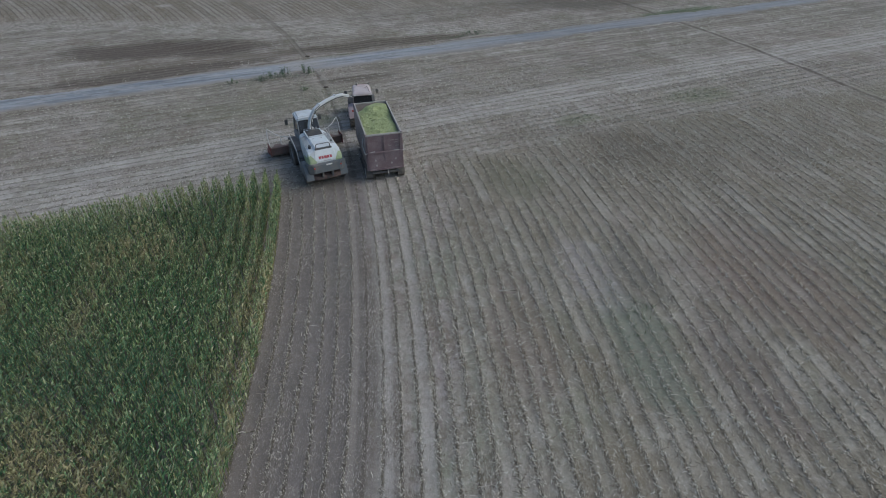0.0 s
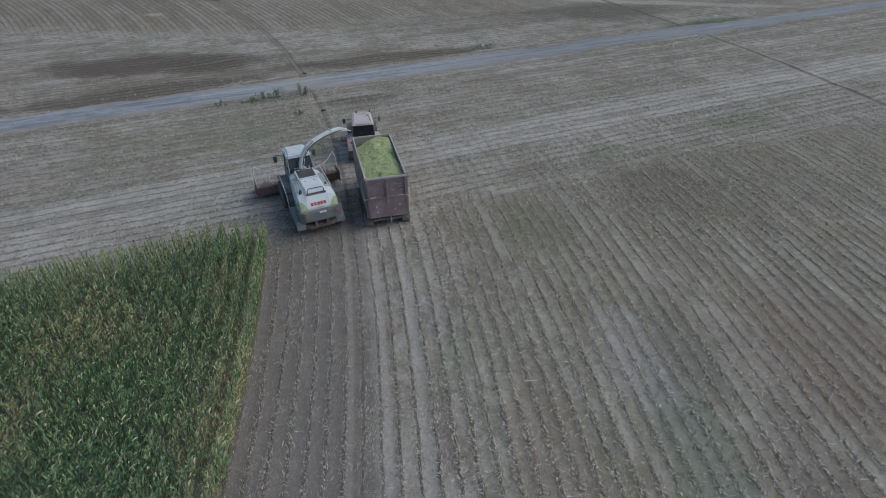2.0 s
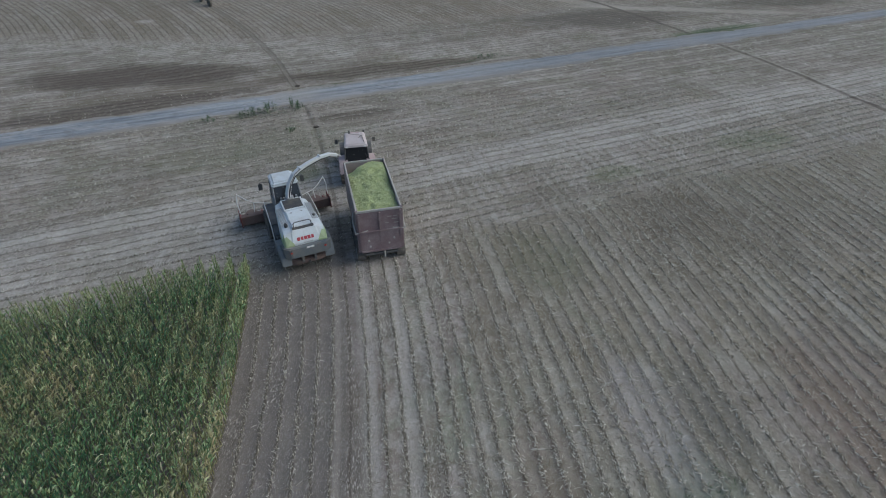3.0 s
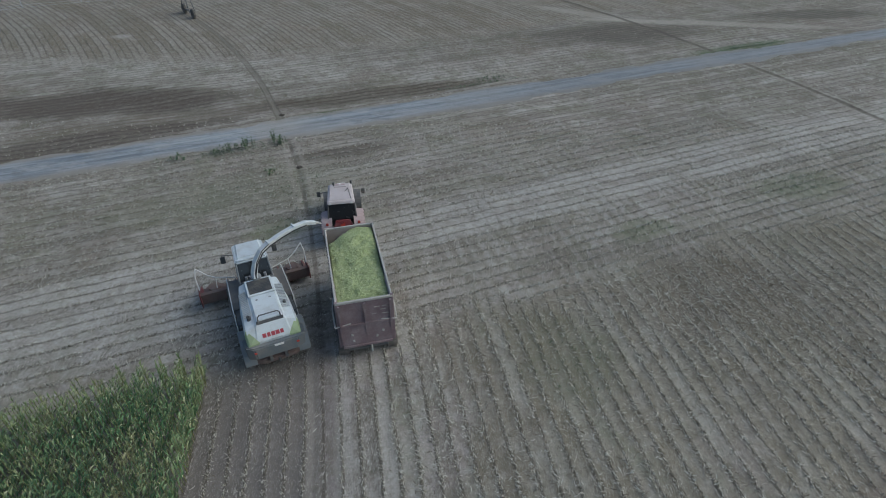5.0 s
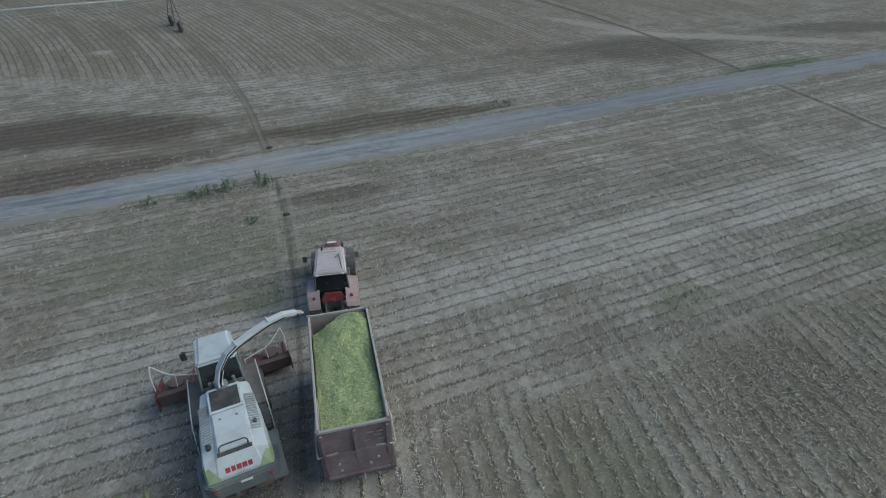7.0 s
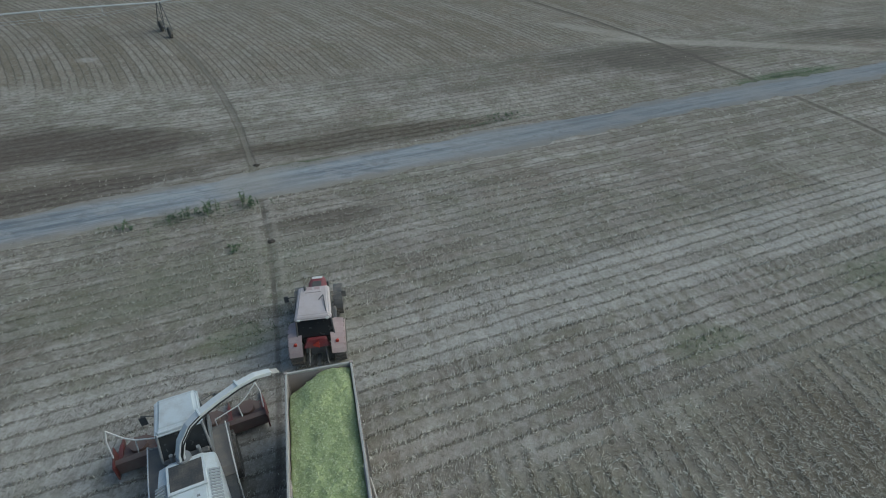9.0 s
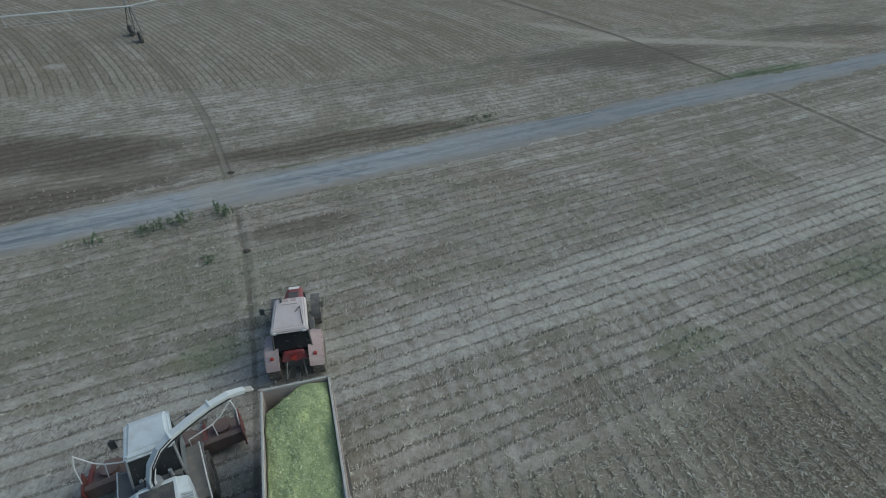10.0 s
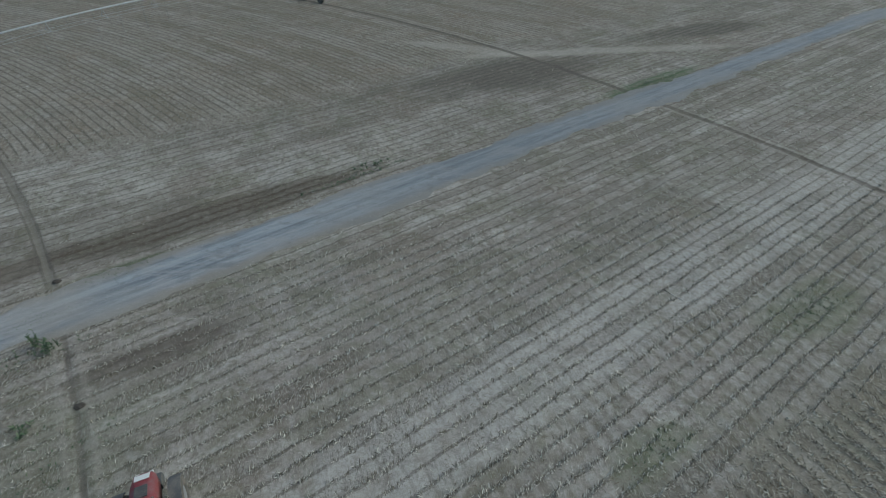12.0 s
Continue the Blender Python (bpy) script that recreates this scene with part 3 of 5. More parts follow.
def wheel(parent, at, radius, width, rim, rim_mat, side=1, lugs=20):
    """A farm wheel: rim and hub, with a lugged tyre."""
    w = width / 2
    bm = bmesh.new()
    lathe(bm, [(-w * 0.7, rim), (w * 0.7, rim), (w * 0.78, rim * 0.97), (w * 0.55, rim * 0.85), (w * 0.25, rim * 0.45), (w * 0.45, rim * 0.3), (w * 0.45, 0.02),
               (-w * 0.3, 0.02), (-w * 0.3, rim * 0.4), (-w * 0.6, rim * 0.85)], at, 24)
    if side < 0:
        for v in bm.verts:
            v.co.x = 2 * at[0] - v.co.x
    for i in range(8):
        a = 2 * math.pi * i / 8
        x = at[0] + side * w * 0.47
        y, z = at[1] + rim * 0.22 * math.cos(a), at[2] + rim * 0.22 * math.sin(a)
        rod(bm, (x - 0.03, y, z), (x + 0.03, y, z), 0.025, 6)
    hub = part("wheel", bm, rim_mat, parent, "dusty steel rim and hub", True)
    bm = bmesh.new()
    lathe(bm, [(-w * 0.75, rim), (-w, rim * 1.18), (-w, radius * 0.86), (-w * 0.86, radius * 0.95), (0, radius * 0.97), (w * 0.86, radius * 0.95),
               (w, radius * 0.86), (w, rim * 1.18), (w * 0.75, rim)], at, 32)
    for i in range(lugs):
        for sg in (-1, 1):
            a = 2 * math.pi * (i + (0.5 if sg > 0 else 0)) / lugs
            m = Matrix.Translation(at) @ Matrix.Rotation(a, 4, "X") @ pose(sg * w * 0.5, 0, radius * 0.97, 0, 0, sg * 32) @ Matrix.Diagonal((w * 1.0, radius * 0.07, radius * 0.07, 1))
            bmesh.ops.create_cube(bm, size=1.0, matrix=m)
    part("tyre", bm, RUBBER, hub, "dusty black lugged tyre")
    return hub


# ---- ground and road ----
def graded(inner0, inner1, step, mid0, mid1, mid_step, reach):
    a = list(np.arange(inner0, inner1, step))
    x, d = inner1, mid_step
    while x < mid1:
        a.append(x)
        x += d
    while x < reach:
        a.append(x)
        d *= 1.35
        x += d
    x, d = inner0 - mid_step, mid_step
    while x > mid0:
        a.append(x)
        x -= d
    while x > -reach:
        a.append(x)
        d *= 1.35
        x -= d
    return np.array(sorted(a))


def grid_faces(nx, ny):
    i = np.arange(nx * ny).reshape(ny, nx)
    return np.stack([i[:-1, :-1], i[:-1, 1:], i[1:, 1:], i[1:, :-1]], -1).reshape(-1, 4)


def build_ground():
    xs = graded(-40, 44, 0.2, -80, 85, 0.5, 3000)
    ys = graded(9, 78, 0.2, -10, 135, 0.5, 3000)
    gx, gy = np.meshgrid(xs, ys)
    gz = ground_height(gx, gy)
    ob = mesh_object("ground", np.stack([gx, gy, gz], -1).reshape(-1, 3), [grid_faces(len(xs), len(ys))], [SOIL], shade=True)
    tagged(ob, "harvested maize field of grey-brown soil with curved stubble rows and wheel ruts", "field", kind="structure")


def build_road():
    ps = np.concatenate([np.arange(-90, 130, 0.4)])
    ts = np.linspace(-1.25, 1.25, 19)
    pp, tt = np.meshgrid(ps, ts)
    half = road_half(pp) + (0.42 * vnoise(pp * 0.23, tt * 0 + np.sign(tt), 8) + 0.22 * vnoise(pp * 0.9, tt * 0 + np.sign(tt), 28) + 0.1 * vnoise(pp * 2.1, tt * 2, 18)) * np.abs(tt)
    ss = road_mid(pp) + tt * half
    x, y = U[0] * pp + V[0] * ss, U[1] * pp + V[1] * ss
    z = 0.03 - 0.12 * smooth(0.85, 1.25, np.abs(tt)) - 0.045 * np.exp(-((np.abs(tt) - 0.5) / 0.16) ** 2) + 0.015 * vnoise(x * 1.3, y * 1.3, 9)
    ob = mesh_object("road", np.stack([x, y, z], -1).reshape(-1, 3), [grid_faces(len(ps), len(ts))], [ROAD], shade=True)
    tagged(ob, "dusty blue-grey gravel farm road between stubble fields", "road", kind="structure")


build_ground()
build_road()


# ---- forage harvester ----
def along(m, pts):
    return [m @ Vector(p) for p in pts]


def hood_ring(y, half_top, half_low, z_top, z_mid, z_low, half_mid=None):
    hm = half_mid or (half_low + half_top) / 2
    d = 0.17 if z_top > 2.0 else 0.1
    return [(-half_low, y, z_low), (-half_low, y, z_mid), (-hm, y, z_top - d), (-half_top, y, z_top - 0.06), (-half_top * 0.9, y, z_top), (half_top * 0.9, y, z_top),
            (half_top, y, z_top - 0.06), (hm, y, z_top - d), (half_low, y, z_mid), (half_low, y, z_low)]


def harvester(m):
    t = thing("forage_harvester", m, "white and light green forage harvester with dusty red maize header", "harvester")
    # chassis and lower body
    bm = bmesh.new()
    loft(bm, [hood_ring(0.55, 0.9, 1.05, 1.75, 1.3, 0.75), hood_ring(1.6, 0.95, 1.1, 1.8, 1.3, 0.75), hood_ring(3.4, 0.9, 1.05, 1.8, 1.2, 0.8), hood_ring(5.0, 0.75, 0.85, 1.6, 1.1, 0.8)])
    part("chassis", bm, DARK, t, "dark grey dusty chassis")
    # white engine hood with a sloping rear face
    bm = bmesh.new()
    loft(bm, [hood_ring(-0.16, 0.84, 1.14, 2.12, 1.98, 1.80, 1.05), hood_ring(-0.02, 0.78, 1.18, 2.38, 2.02, 1.66, 1.09), hood_ring(0.20, 0.72, 1.20, 2.75, 2.25, 1.70, 1.11), hood_ring(0.42, 0.69, 1.20, 2.84, 2.38, 1.70, 1.10), hood_ring(1.7, 0.66, 1.14, 2.92, 2.5, 1.70, 1.04),
              hood_ring(3.0, 0.64, 1.0, 2.94, 2.55, 1.75, 0.93), hood_ring(3.4, 0.62, 0.95, 2.88, 2.55, 1.8, 0.9)])
    hood = part("hood", bm, WHITE, t, "white painted engine hood")
    # raised centre deck, grille and hinges
    bm = bmesh.new()
    prism(bm, [(0.34, 2.76), (0.38, 2.90), (2.02, 2.985), (2.02, 2.85)], -0.56, 0.56, 0.025)
    part("engine_cover", bm, WHITE, hood)
    for x in (-0.3, 0.3):
        part("latch", box(bmesh.new(), (x, 1.72, 2.972), (0.1, 0.07, 0.03)), GREY, hood)
    bm = bmesh.new()
    prism(bm, [(2.06, 2.90), (2.06, 3.01), (3.2, 3.06), (3.2, 2.90)], -0.62, 0.62, 0.02)
    frame_ob = part("grille_frame", bm, WHITE, hood)
    bm = bmesh.new()
    box(bm, (0, 2.63, 3.042), (1.06, 0.94, 0.012), (2.5, 0, 0))
    for i in range(11):
        box(bm, (-0.5 + i * 0.1, 2.63, 3.052), (0.012, 0.9, 0.01), (2.5, 0, 0))
    for i in range(9):
        box(bm, (0, 2.23 + i * 0.1, 3.031 + i * 0.0044), (1.0, 0.012, 0.012))
    part("radiator_grille", bm, MESH_GRILLE, frame_ob, "black dusty radiator screen")
    for sx in (-1, 1):
        for k in range(15):
            part("louvre_slat", box(bmesh.new(), (sx * 0.86, 0.98 + k * 0.115, 2.765 + k * 0.007), (0.36, 0.07, 0.03), (0, sx * 16, 0)), LOUVRE, hood)
        # light green corner: wraps from the side onto the rear slope
        bm = bmesh.new()
        edge = [(1.15, -0.18, 1.80), (1.155, -0.18, 1.99), (1.06, -0.19, 2.06), (0.66, -0.19, 2.10), (0.76, -0.19, 1.80)]
        mid_ = [(1.195, -0.03, 1.66), (1.195, -0.03, 2.04), (1.105, -0.035, 2.25), (0.84, -0.045, 2.35), (1.02, -0.02, 1.66)]
        fore = [(1.215, 0.24, 1.70), (1.215, 0.24, 2.29), (1.125, 0.235, 2.60), (1.08, 0.24, 2.60), (1.12, 0.26, 1.70)]
        tail = [(1.18, 1.45, 1.70), (1.18, 1.45, 1.98), (1.17, 1.45, 1.99), (1.16, 1.45, 1.98), (1.16, 1.45, 1.70)]
        loft(bm, [[(sx * x, y, z) for x, y, z in ring] for ring in (edge, mid_, fore, tail)])
        part("rear_corner_panel", bm, GREEN, hood, "light green rear corner panel")
    # rear handrail, filler cap, exhaust
    bm = bmesh.new()
    pipe(bm, [(-0.50, 0.26, 2.76), (-0.49, 0.38, 3.06), (-0.40, 0.42, 3.13), (0.40, 0.42, 3.13), (0.49, 0.38, 3.06), (0.50, 0.26, 2.76)], 0.028)
    part("handrail", bm, DARK, t, "dark tubular handrail")
    bm = bmesh.new()
    box(bm, (0, 0.29, 2.815), (1.2, 0.14, 0.05), (35, 0, 0))
    part("rear_vent", bm, MESH_GRILLE, hood)
    bm = bmesh.new()
    rod(bm, (-0.84, 0.76, 2.72), (-0.84, 0.76, 2.90), 0.10, 14)
    rod(bm, (-0.84, 0.76, 2.90), (-0.87, 0.70, 2.99), 0.07, 12)
    part("exhaust_pipe", bm, MESH_GRILLE, t)
    bm = bmesh.new()
    rod(bm, (0.86, 1.25, 2.78), (0.86, 1.25, 2.90), 0.07, 12)
    part("filler_cap", bm, DARK, t)
    # maker's lettering on the rear, as plain bars
    def on_slope(x, f):
        """A point on the rear slope: f runs from its foot to its top."""
        return (x, -0.292 + 0.50 * f, 1.905 + 0.86 * f)

    bm = bmesh.new()
    for i, w in enumerate((0.16, 0.14, 0.17, 0.17, 0.15)):
        box(bm, on_slope(-0.40 + i * 0.195, 0.47), (w, 0.02, 0.19), (-30, 0, 0))
    part("emblem", bm, LETTER, hood, "faded red emblem bars")
    part("model_plate", box(bmesh.new(), on_slope(0.1, 0.22), (0.5, 0.02, 0.06), (-30, 0, 0)), LOUVRE, hood)
    # rear bumper, lights, number plate (blank), hitch
    bm = bmesh.new()
    loft(bm, [[(-0.92, -0.40, 1.30), (-1.0, -0.40, 1.98), (1.0, -0.40, 1.98), (0.92, -0.40, 1.30)], [(-1.28, -0.16, 1.2), (-1.34, -0.16, 2.0), (1.34, -0.16, 2.0), (1.28, -0.16, 1.2)], [(-1.38, 0.75, 1.15), (-1.40, 0.75, 1.72), (1.40, 0.75, 1.72), (1.38, 0.75, 1.15)]])
    bmesh.ops.bevel(bm, geom=list(bm.edges), offset=0.05, segments=2, affect="EDGES")
    skirt = part("rear_skirt", bm, BLUEGREY, t, "dark grey rear skirt")
    bm = bmesh.new()
    box(bm, (0.12, -0.41, 1.88), (0.42, 0.03, 0.1))
    part("blank_plate", bm, TUBE, skirt)
    for x in (-0.95, 0.95):
        bm = bmesh.new()
        box(bm, (x, -0.41, 1.72), (0.13, 0.06, 0.09), bevel=0.02)
        part("tail_light", bm, SIGNAL, skirt)
    bm = bmesh.new()
    loft(bm, [[(-x, y, z0), (-x, y, z1), (x, y, z1), (x, y, z0)] for x, y, z0, z1 in ((0.72, -0.12, 0.62, 0.86), (0.98, 0.04, 0.58, 0.92), (1.02, 0.35, 0.56, 0.95), (0.9, 0.9, 0.58, 0.9))])
    bmesh.ops.bevel(bm, geom=list(bm.edges), offset=0.03, segments=2, affect="EDGES")
    part("counterweight", bm, MUD, t, "mud-brown rear counterweight")
    for x in (-0.35, 0.35):
        part("hitch_arm", box(bmesh.new(), (x, -0.1, 1.05), (0.14, 0.3, 0.5), bevel=0.02), DARK, t)
    part("hitch_pin", rod(bmesh.new(), (0, -0.3, 0.75), (0, 0.5, 0.75), 0.06), DARK, t)
    # mudguards and wheels
    for sx in (-1, 1):
        arc = [(1.02 + 1.0 * math.cos(a), 0.68 + 1.0 * math.sin(a)) for a in np.linspace(math.pi * 0.02, math.pi * 1.02, 12)]
        inner = [(1.02 + 0.94 * math.cos(a), 0.68 + 0.94 * math.sin(a)) for a in np.linspace(math.pi * 1.02, math.pi * 0.02, 12)]
        bm = bmesh.new()
        prism(bm, arc + inner, sx * 0.98, sx * 1.52)
        bmesh.ops.bevel(bm, geom=[e for e in bm.edges if abs(abs(e.verts[0].co.x) - 1.52) < 0.01 and abs(abs(e.verts[1].co.x) - 1.52) < 0.01], offset=0.03, segments=2, affect="EDGES")
        part("rear_mudguard", bm, FENDER, t, "blue-grey dusty rear mudguard")
        wheel(t, (sx * 1.22, 1.05, 0.66), 0.66, 0.5, 0.34, GREY, sx, 18)
        wheel(t, (sx * 1.22, 4.35, 0.92), 0.92, 0.65, 0.48, GREY, sx, 20)
        bm = bmesh.new()
        prism(bm, [(2.95, 1.72), (3.2, 1.93), (5.0, 1.98), (5.35, 1.7), (5.3, 1.62), (4.95, 1.88), (3.25, 1.84), (3.0, 1.66)], sx * 0.82, sx * 1.46)
        part("front_mudguard", bm, DUSTDECK, t, "dust-covered front deck over the wheel")
        bm = bmesh.new()
        prism(bm, [(1.75, 0.85), (1.75, 1.55), (3.45, 1.6), (3.45, 0.95)], sx * 1.02, sx * 1.32, 0.03)
        part("side_box", bm, DARK, t, "dark grey side compartment")
        # platform, ladder and rails at the side of the cab
        platform = part("platform", box(bmesh.new(), (sx * 1.12, 2.7, 1.62), (0.5, 1.7, 0.06), bevel=0.015), DARK, t)
        for k in range(4):
            part("ladder_step", box(bmesh.new(), (sx * 1.38, 2.3 + 0.02 * k, 0.5 + k * 0.32), (0.12, 0.5, 0.04)), DARK, platform)
        bm = bmesh.new()
        pipe(bm, [(sx * 1.45, 1.95, 0.75), (sx * 1.45, 2.6, 1.9), (sx * 1.42, 3.5, 2.1), (sx * 1.38, 5.0, 2.2), (sx * 1.25, 5.2, 1.7)], 0.025)
        pipe(bm, [(sx * 1.45, 2.6, 1.9), (sx * 1.40, 2.6, 1.6)], 0.02)
        part("side_rail", bm, TUBE, t, "pale tubular side rail")
    # cab
    bm = bmesh.new()
    loft(bm, [[(-0.80, 3.88, 1.85), (0.80, 3.88, 1.85), (0.72, 5.55, 1.75), (-0.72, 5.55, 1.75)], [(-0.80, 3.90, 2.55), (0.80, 3.90, 2.55), (0.74, 5.78, 2.2), (-0.74, 5.78, 2.2)],
              [(-0.74, 4.3, 3.42), (0.74, 4.3, 3.42), (0.68, 5.65, 3.42), (-0.68, 5.65, 3.42)]])
    cab = part("cab", bm, GLASS, t, "dark tinted cab glass")
    for x, y0 in ((-0.81, 3.86), (0.81, 3.86), (-0.745, 5.68), (0.745, 5.68)):
        part("cab_pillar", pipe(bmesh.new(), [(x, y0, 1.85), (x, y0 + 0.0, 2.5), (x * 0.93, (4.3 if y0 < 4.5 else 5.64), 3.44)], 0.045), GREY, cab)
    for sx in (-1, 1):
        bm = bmesh.new()
        loft(bm, [[(sx * x, y, z) for y, z in ((3.9, 1.88), (5.5, 1.80), (5.62, 2.2), (5.0, 2.55), (3.9, 2.62))] for x in (0.80, 0.845)])
        part("cab_side_panel", bm, FENDER, cab, "pale dusty lower cab panel")
    part("cross_bar", pipe(bmesh.new(), [(-0.8, 3.84, 2.5), (0.8, 3.84, 2.5)], 0.04), GREY, cab)
    bm = bmesh.new()
    loft(bm, [[(-0.80, 4.22, 3.40), (0.80, 4.22, 3.40), (0.74, 5.80, 3.40), (-0.74, 5.80, 3.40)], [(-0.82, 4.18, 3.52), (0.82, 4.18, 3.52), (0.75, 5.88, 3.50), (-0.75, 5.88, 3.50)],
              [(-0.70, 4.32, 3.68), (0.70, 4.32, 3.68), (0.62, 5.66, 3.64), (-0.62, 5.66, 3.64)]])
    bmesh.ops.bevel(bm, geom=list(bm.edges), offset=0.09, segments=3, affect="EDGES")
    part("cab_roof", bm, WHITE, cab, "white cab roof")
    filters = part("filter_box", box(bmesh.new(), (0, 3.72, 2.25), (1.5, 0.22, 0.75), bevel=0.03), DARK, t)
    for x in (-0.45, -0.28, 0.45):
        part("filter_canister", rod(bmesh.new(), (x, 3.68, 2.6), (x, 3.68, 2.95), 0.07, 10), GREY, filters)
    for sx in (-1, 1):
        bm = bmesh.new()
        pipe(bm, [(sx * 0.76, 5.45, 3.2), (sx * 1.3, 5.7, 3.15), (sx * 1.3, 5.7, 2.7)], 0.02)
        box(bm, (sx * 1.3, 5.72, 2.85), (0.24, 0.06, 0.42), bevel=0.02)
        part("mirror", bm, DARK, t)
    # discharge spout
    base = (-0.02, 3.3, 2.8)
    bm = bmesh.new()
    rod(bm, base, (-0.02, 3.3, 3.14), 0.25, 20)
    part("spout_turntable", bm, GREY, t)
    path = [(-0.08, 3.27, 3.02), (-0.06, 3.28, 3.35), (0.12, 3.34, 3.9), (0.49, 3.47, 4.40), (0.88, 3.6, 4.60), (1.52, 3.82, 4.76), (2.25, 4.07, 4.87), (2.87, 4.28, 4.84), (3.42, 4.47, 4.60)]
    rings = []
    side = Vector((-0.34, 0.94, 0)).normalized()
    for i, p in enumerate(path):
        d = (Vector(path[min(i + 1, len(path) - 1)]) - Vector(path[max(i - 1, 0)])).normalized()
        up = side.cross(d).normalized() * -1
        w, h = 0.15 - 0.03 * i / 8, 0.115 - 0.03 * i / 8
        c = Vector(p)
        rings.append([c + side * w + up * h, c + side * w * 0.9 - up * h, c - side * w * 0.9 - up * h, c - side * w + up * h])
    bm = bmesh.new()
    loft(bm, rings)
    bmesh.ops.bevel(bm, geom=list(bm.edges), offset=0.015, segments=1, affect="EDGES")
    spout = part("spout", bm, SPOUT, t, "white curved discharge spout")
    bm = bmesh.new()
    pipe(bm, [Vector(p) + side * -0.15 + Vector((0, 0, -0.07)) for p in path[:-1]], 0.028)
    pipe(bm, [Vector(p) + side * -0.15 + Vector((0, 0, 0.08)) for p in path[:5]], 0.02)
    part("hydraulic_hose", bm, HOSE, spout, "black hydraulic hose along the spout")
    for k in (4, 6):
        part("bracket", box(bmesh.new(), Vector(path[k]) + Vector((0, 0, 0.12)), (0.08, 0.33, 0.08), (0, 0, 18), 0.02), WHITE, spout)
    bm = bmesh.new()
    box(bm, (3.55, 4.52, 4.52), (0.34, 0.25, 0.05), (0, 28, 19), 0.015)
    part("spout_flap", bm, TRAILER_RIM, spout)
    # maize header
    bm = bmesh.new()
    prism(bm, [(5.75, 0.35), (5.75, 0.95), (5.95, 1.0), (6.1, 0.7), (6.6, 0.45), (6.6, 0.3)], -2.85, 2.85, 0.02)
    header = part("header", bm, HEADDARK, t, "muddy dark red maize header")
    bm = bmesh.new()
    prism(bm, [(4.8, 0.7), (4.9, 1.5), (5.75, 1.15), (5.75, 0.45)], -0.5, 0.5, 0.02)
    part("feeder_housing", bm, GREY, t)
    for i in range(4):
        x = -2.1 + i * 1.4
        bm = bmesh.new()
        rod(bm, (x, 6.65, 0.3), (x, 6.65, 0.42), 0.62, 22)
        rod(bm, (x, 6.65, 0.42), (x, 6.65, 0.72), 0.33, 18)
        for k in range(10):
            a = 2 * math.pi * k / 10
            box(bm, (x + 0.64 * math.cos(a), 6.65 + 0.64 * math.sin(a), 0.36), (0.16, 0.07, 0.03), (0, 0, math.degrees(a)))
        part("gathering_drum", bm, HEADDARK, header)
    for i in range(5):
        x = -2.8 + i * 1.4
        bm = bmesh.new()
        loft(bm, [[(x - 0.14, 6.3, 0.25), (x + 0.14, 6.3, 0.25), (x + 0.1, 6.3, 0.6), (x - 0.1, 6.3, 0.6)], [(x - 0.11, 7.1, 0.15), (x + 0.11, 7.1, 0.15), (x + 0.06, 7.1, 0.42), (x - 0.06, 7.1, 0.42)],
                  [(x - 0.02, 7.75, 0.08), (x + 0.02, 7.75, 0.08), (x + 0.02, 7.75, 0.13), (x - 0.02, 7.75, 0.13)]])
        part("crop_divider", bm, HEADRED, header)
    for sx in (-1, 1):
        bm = bmesh.new()
        pipe(bm, [(sx * 0.95, 5.8, 1.55), (sx * 1.9, 5.95, 1.75), (sx * 2.25, 6.05, 1.95), (sx * 2.75, 6.3, 2.35), (sx * 2.85, 6.15, 1.9), (sx * 2.82, 5.9, 1.25)], 0.028)
        pipe(bm, [(sx * 1.9, 5.95, 1.75), (sx * 1.95, 5.8, 1.2)], 0.025)
        pipe(bm, [(sx * 0.95, 5.8, 1.55), (sx * 0.95, 5.8, 1.15)], 0.025)
        part("crop_guide_bar", bm, TUBE, header, "pale bent tubular guide bar")
        bm = bmesh.new()
        box(bm, (sx * 2.87, 6.0, 0.75), (0.06, 1.0, 0.8), bevel=0.03)
        part("end_plate", bm, HEADRED, header)
    return t


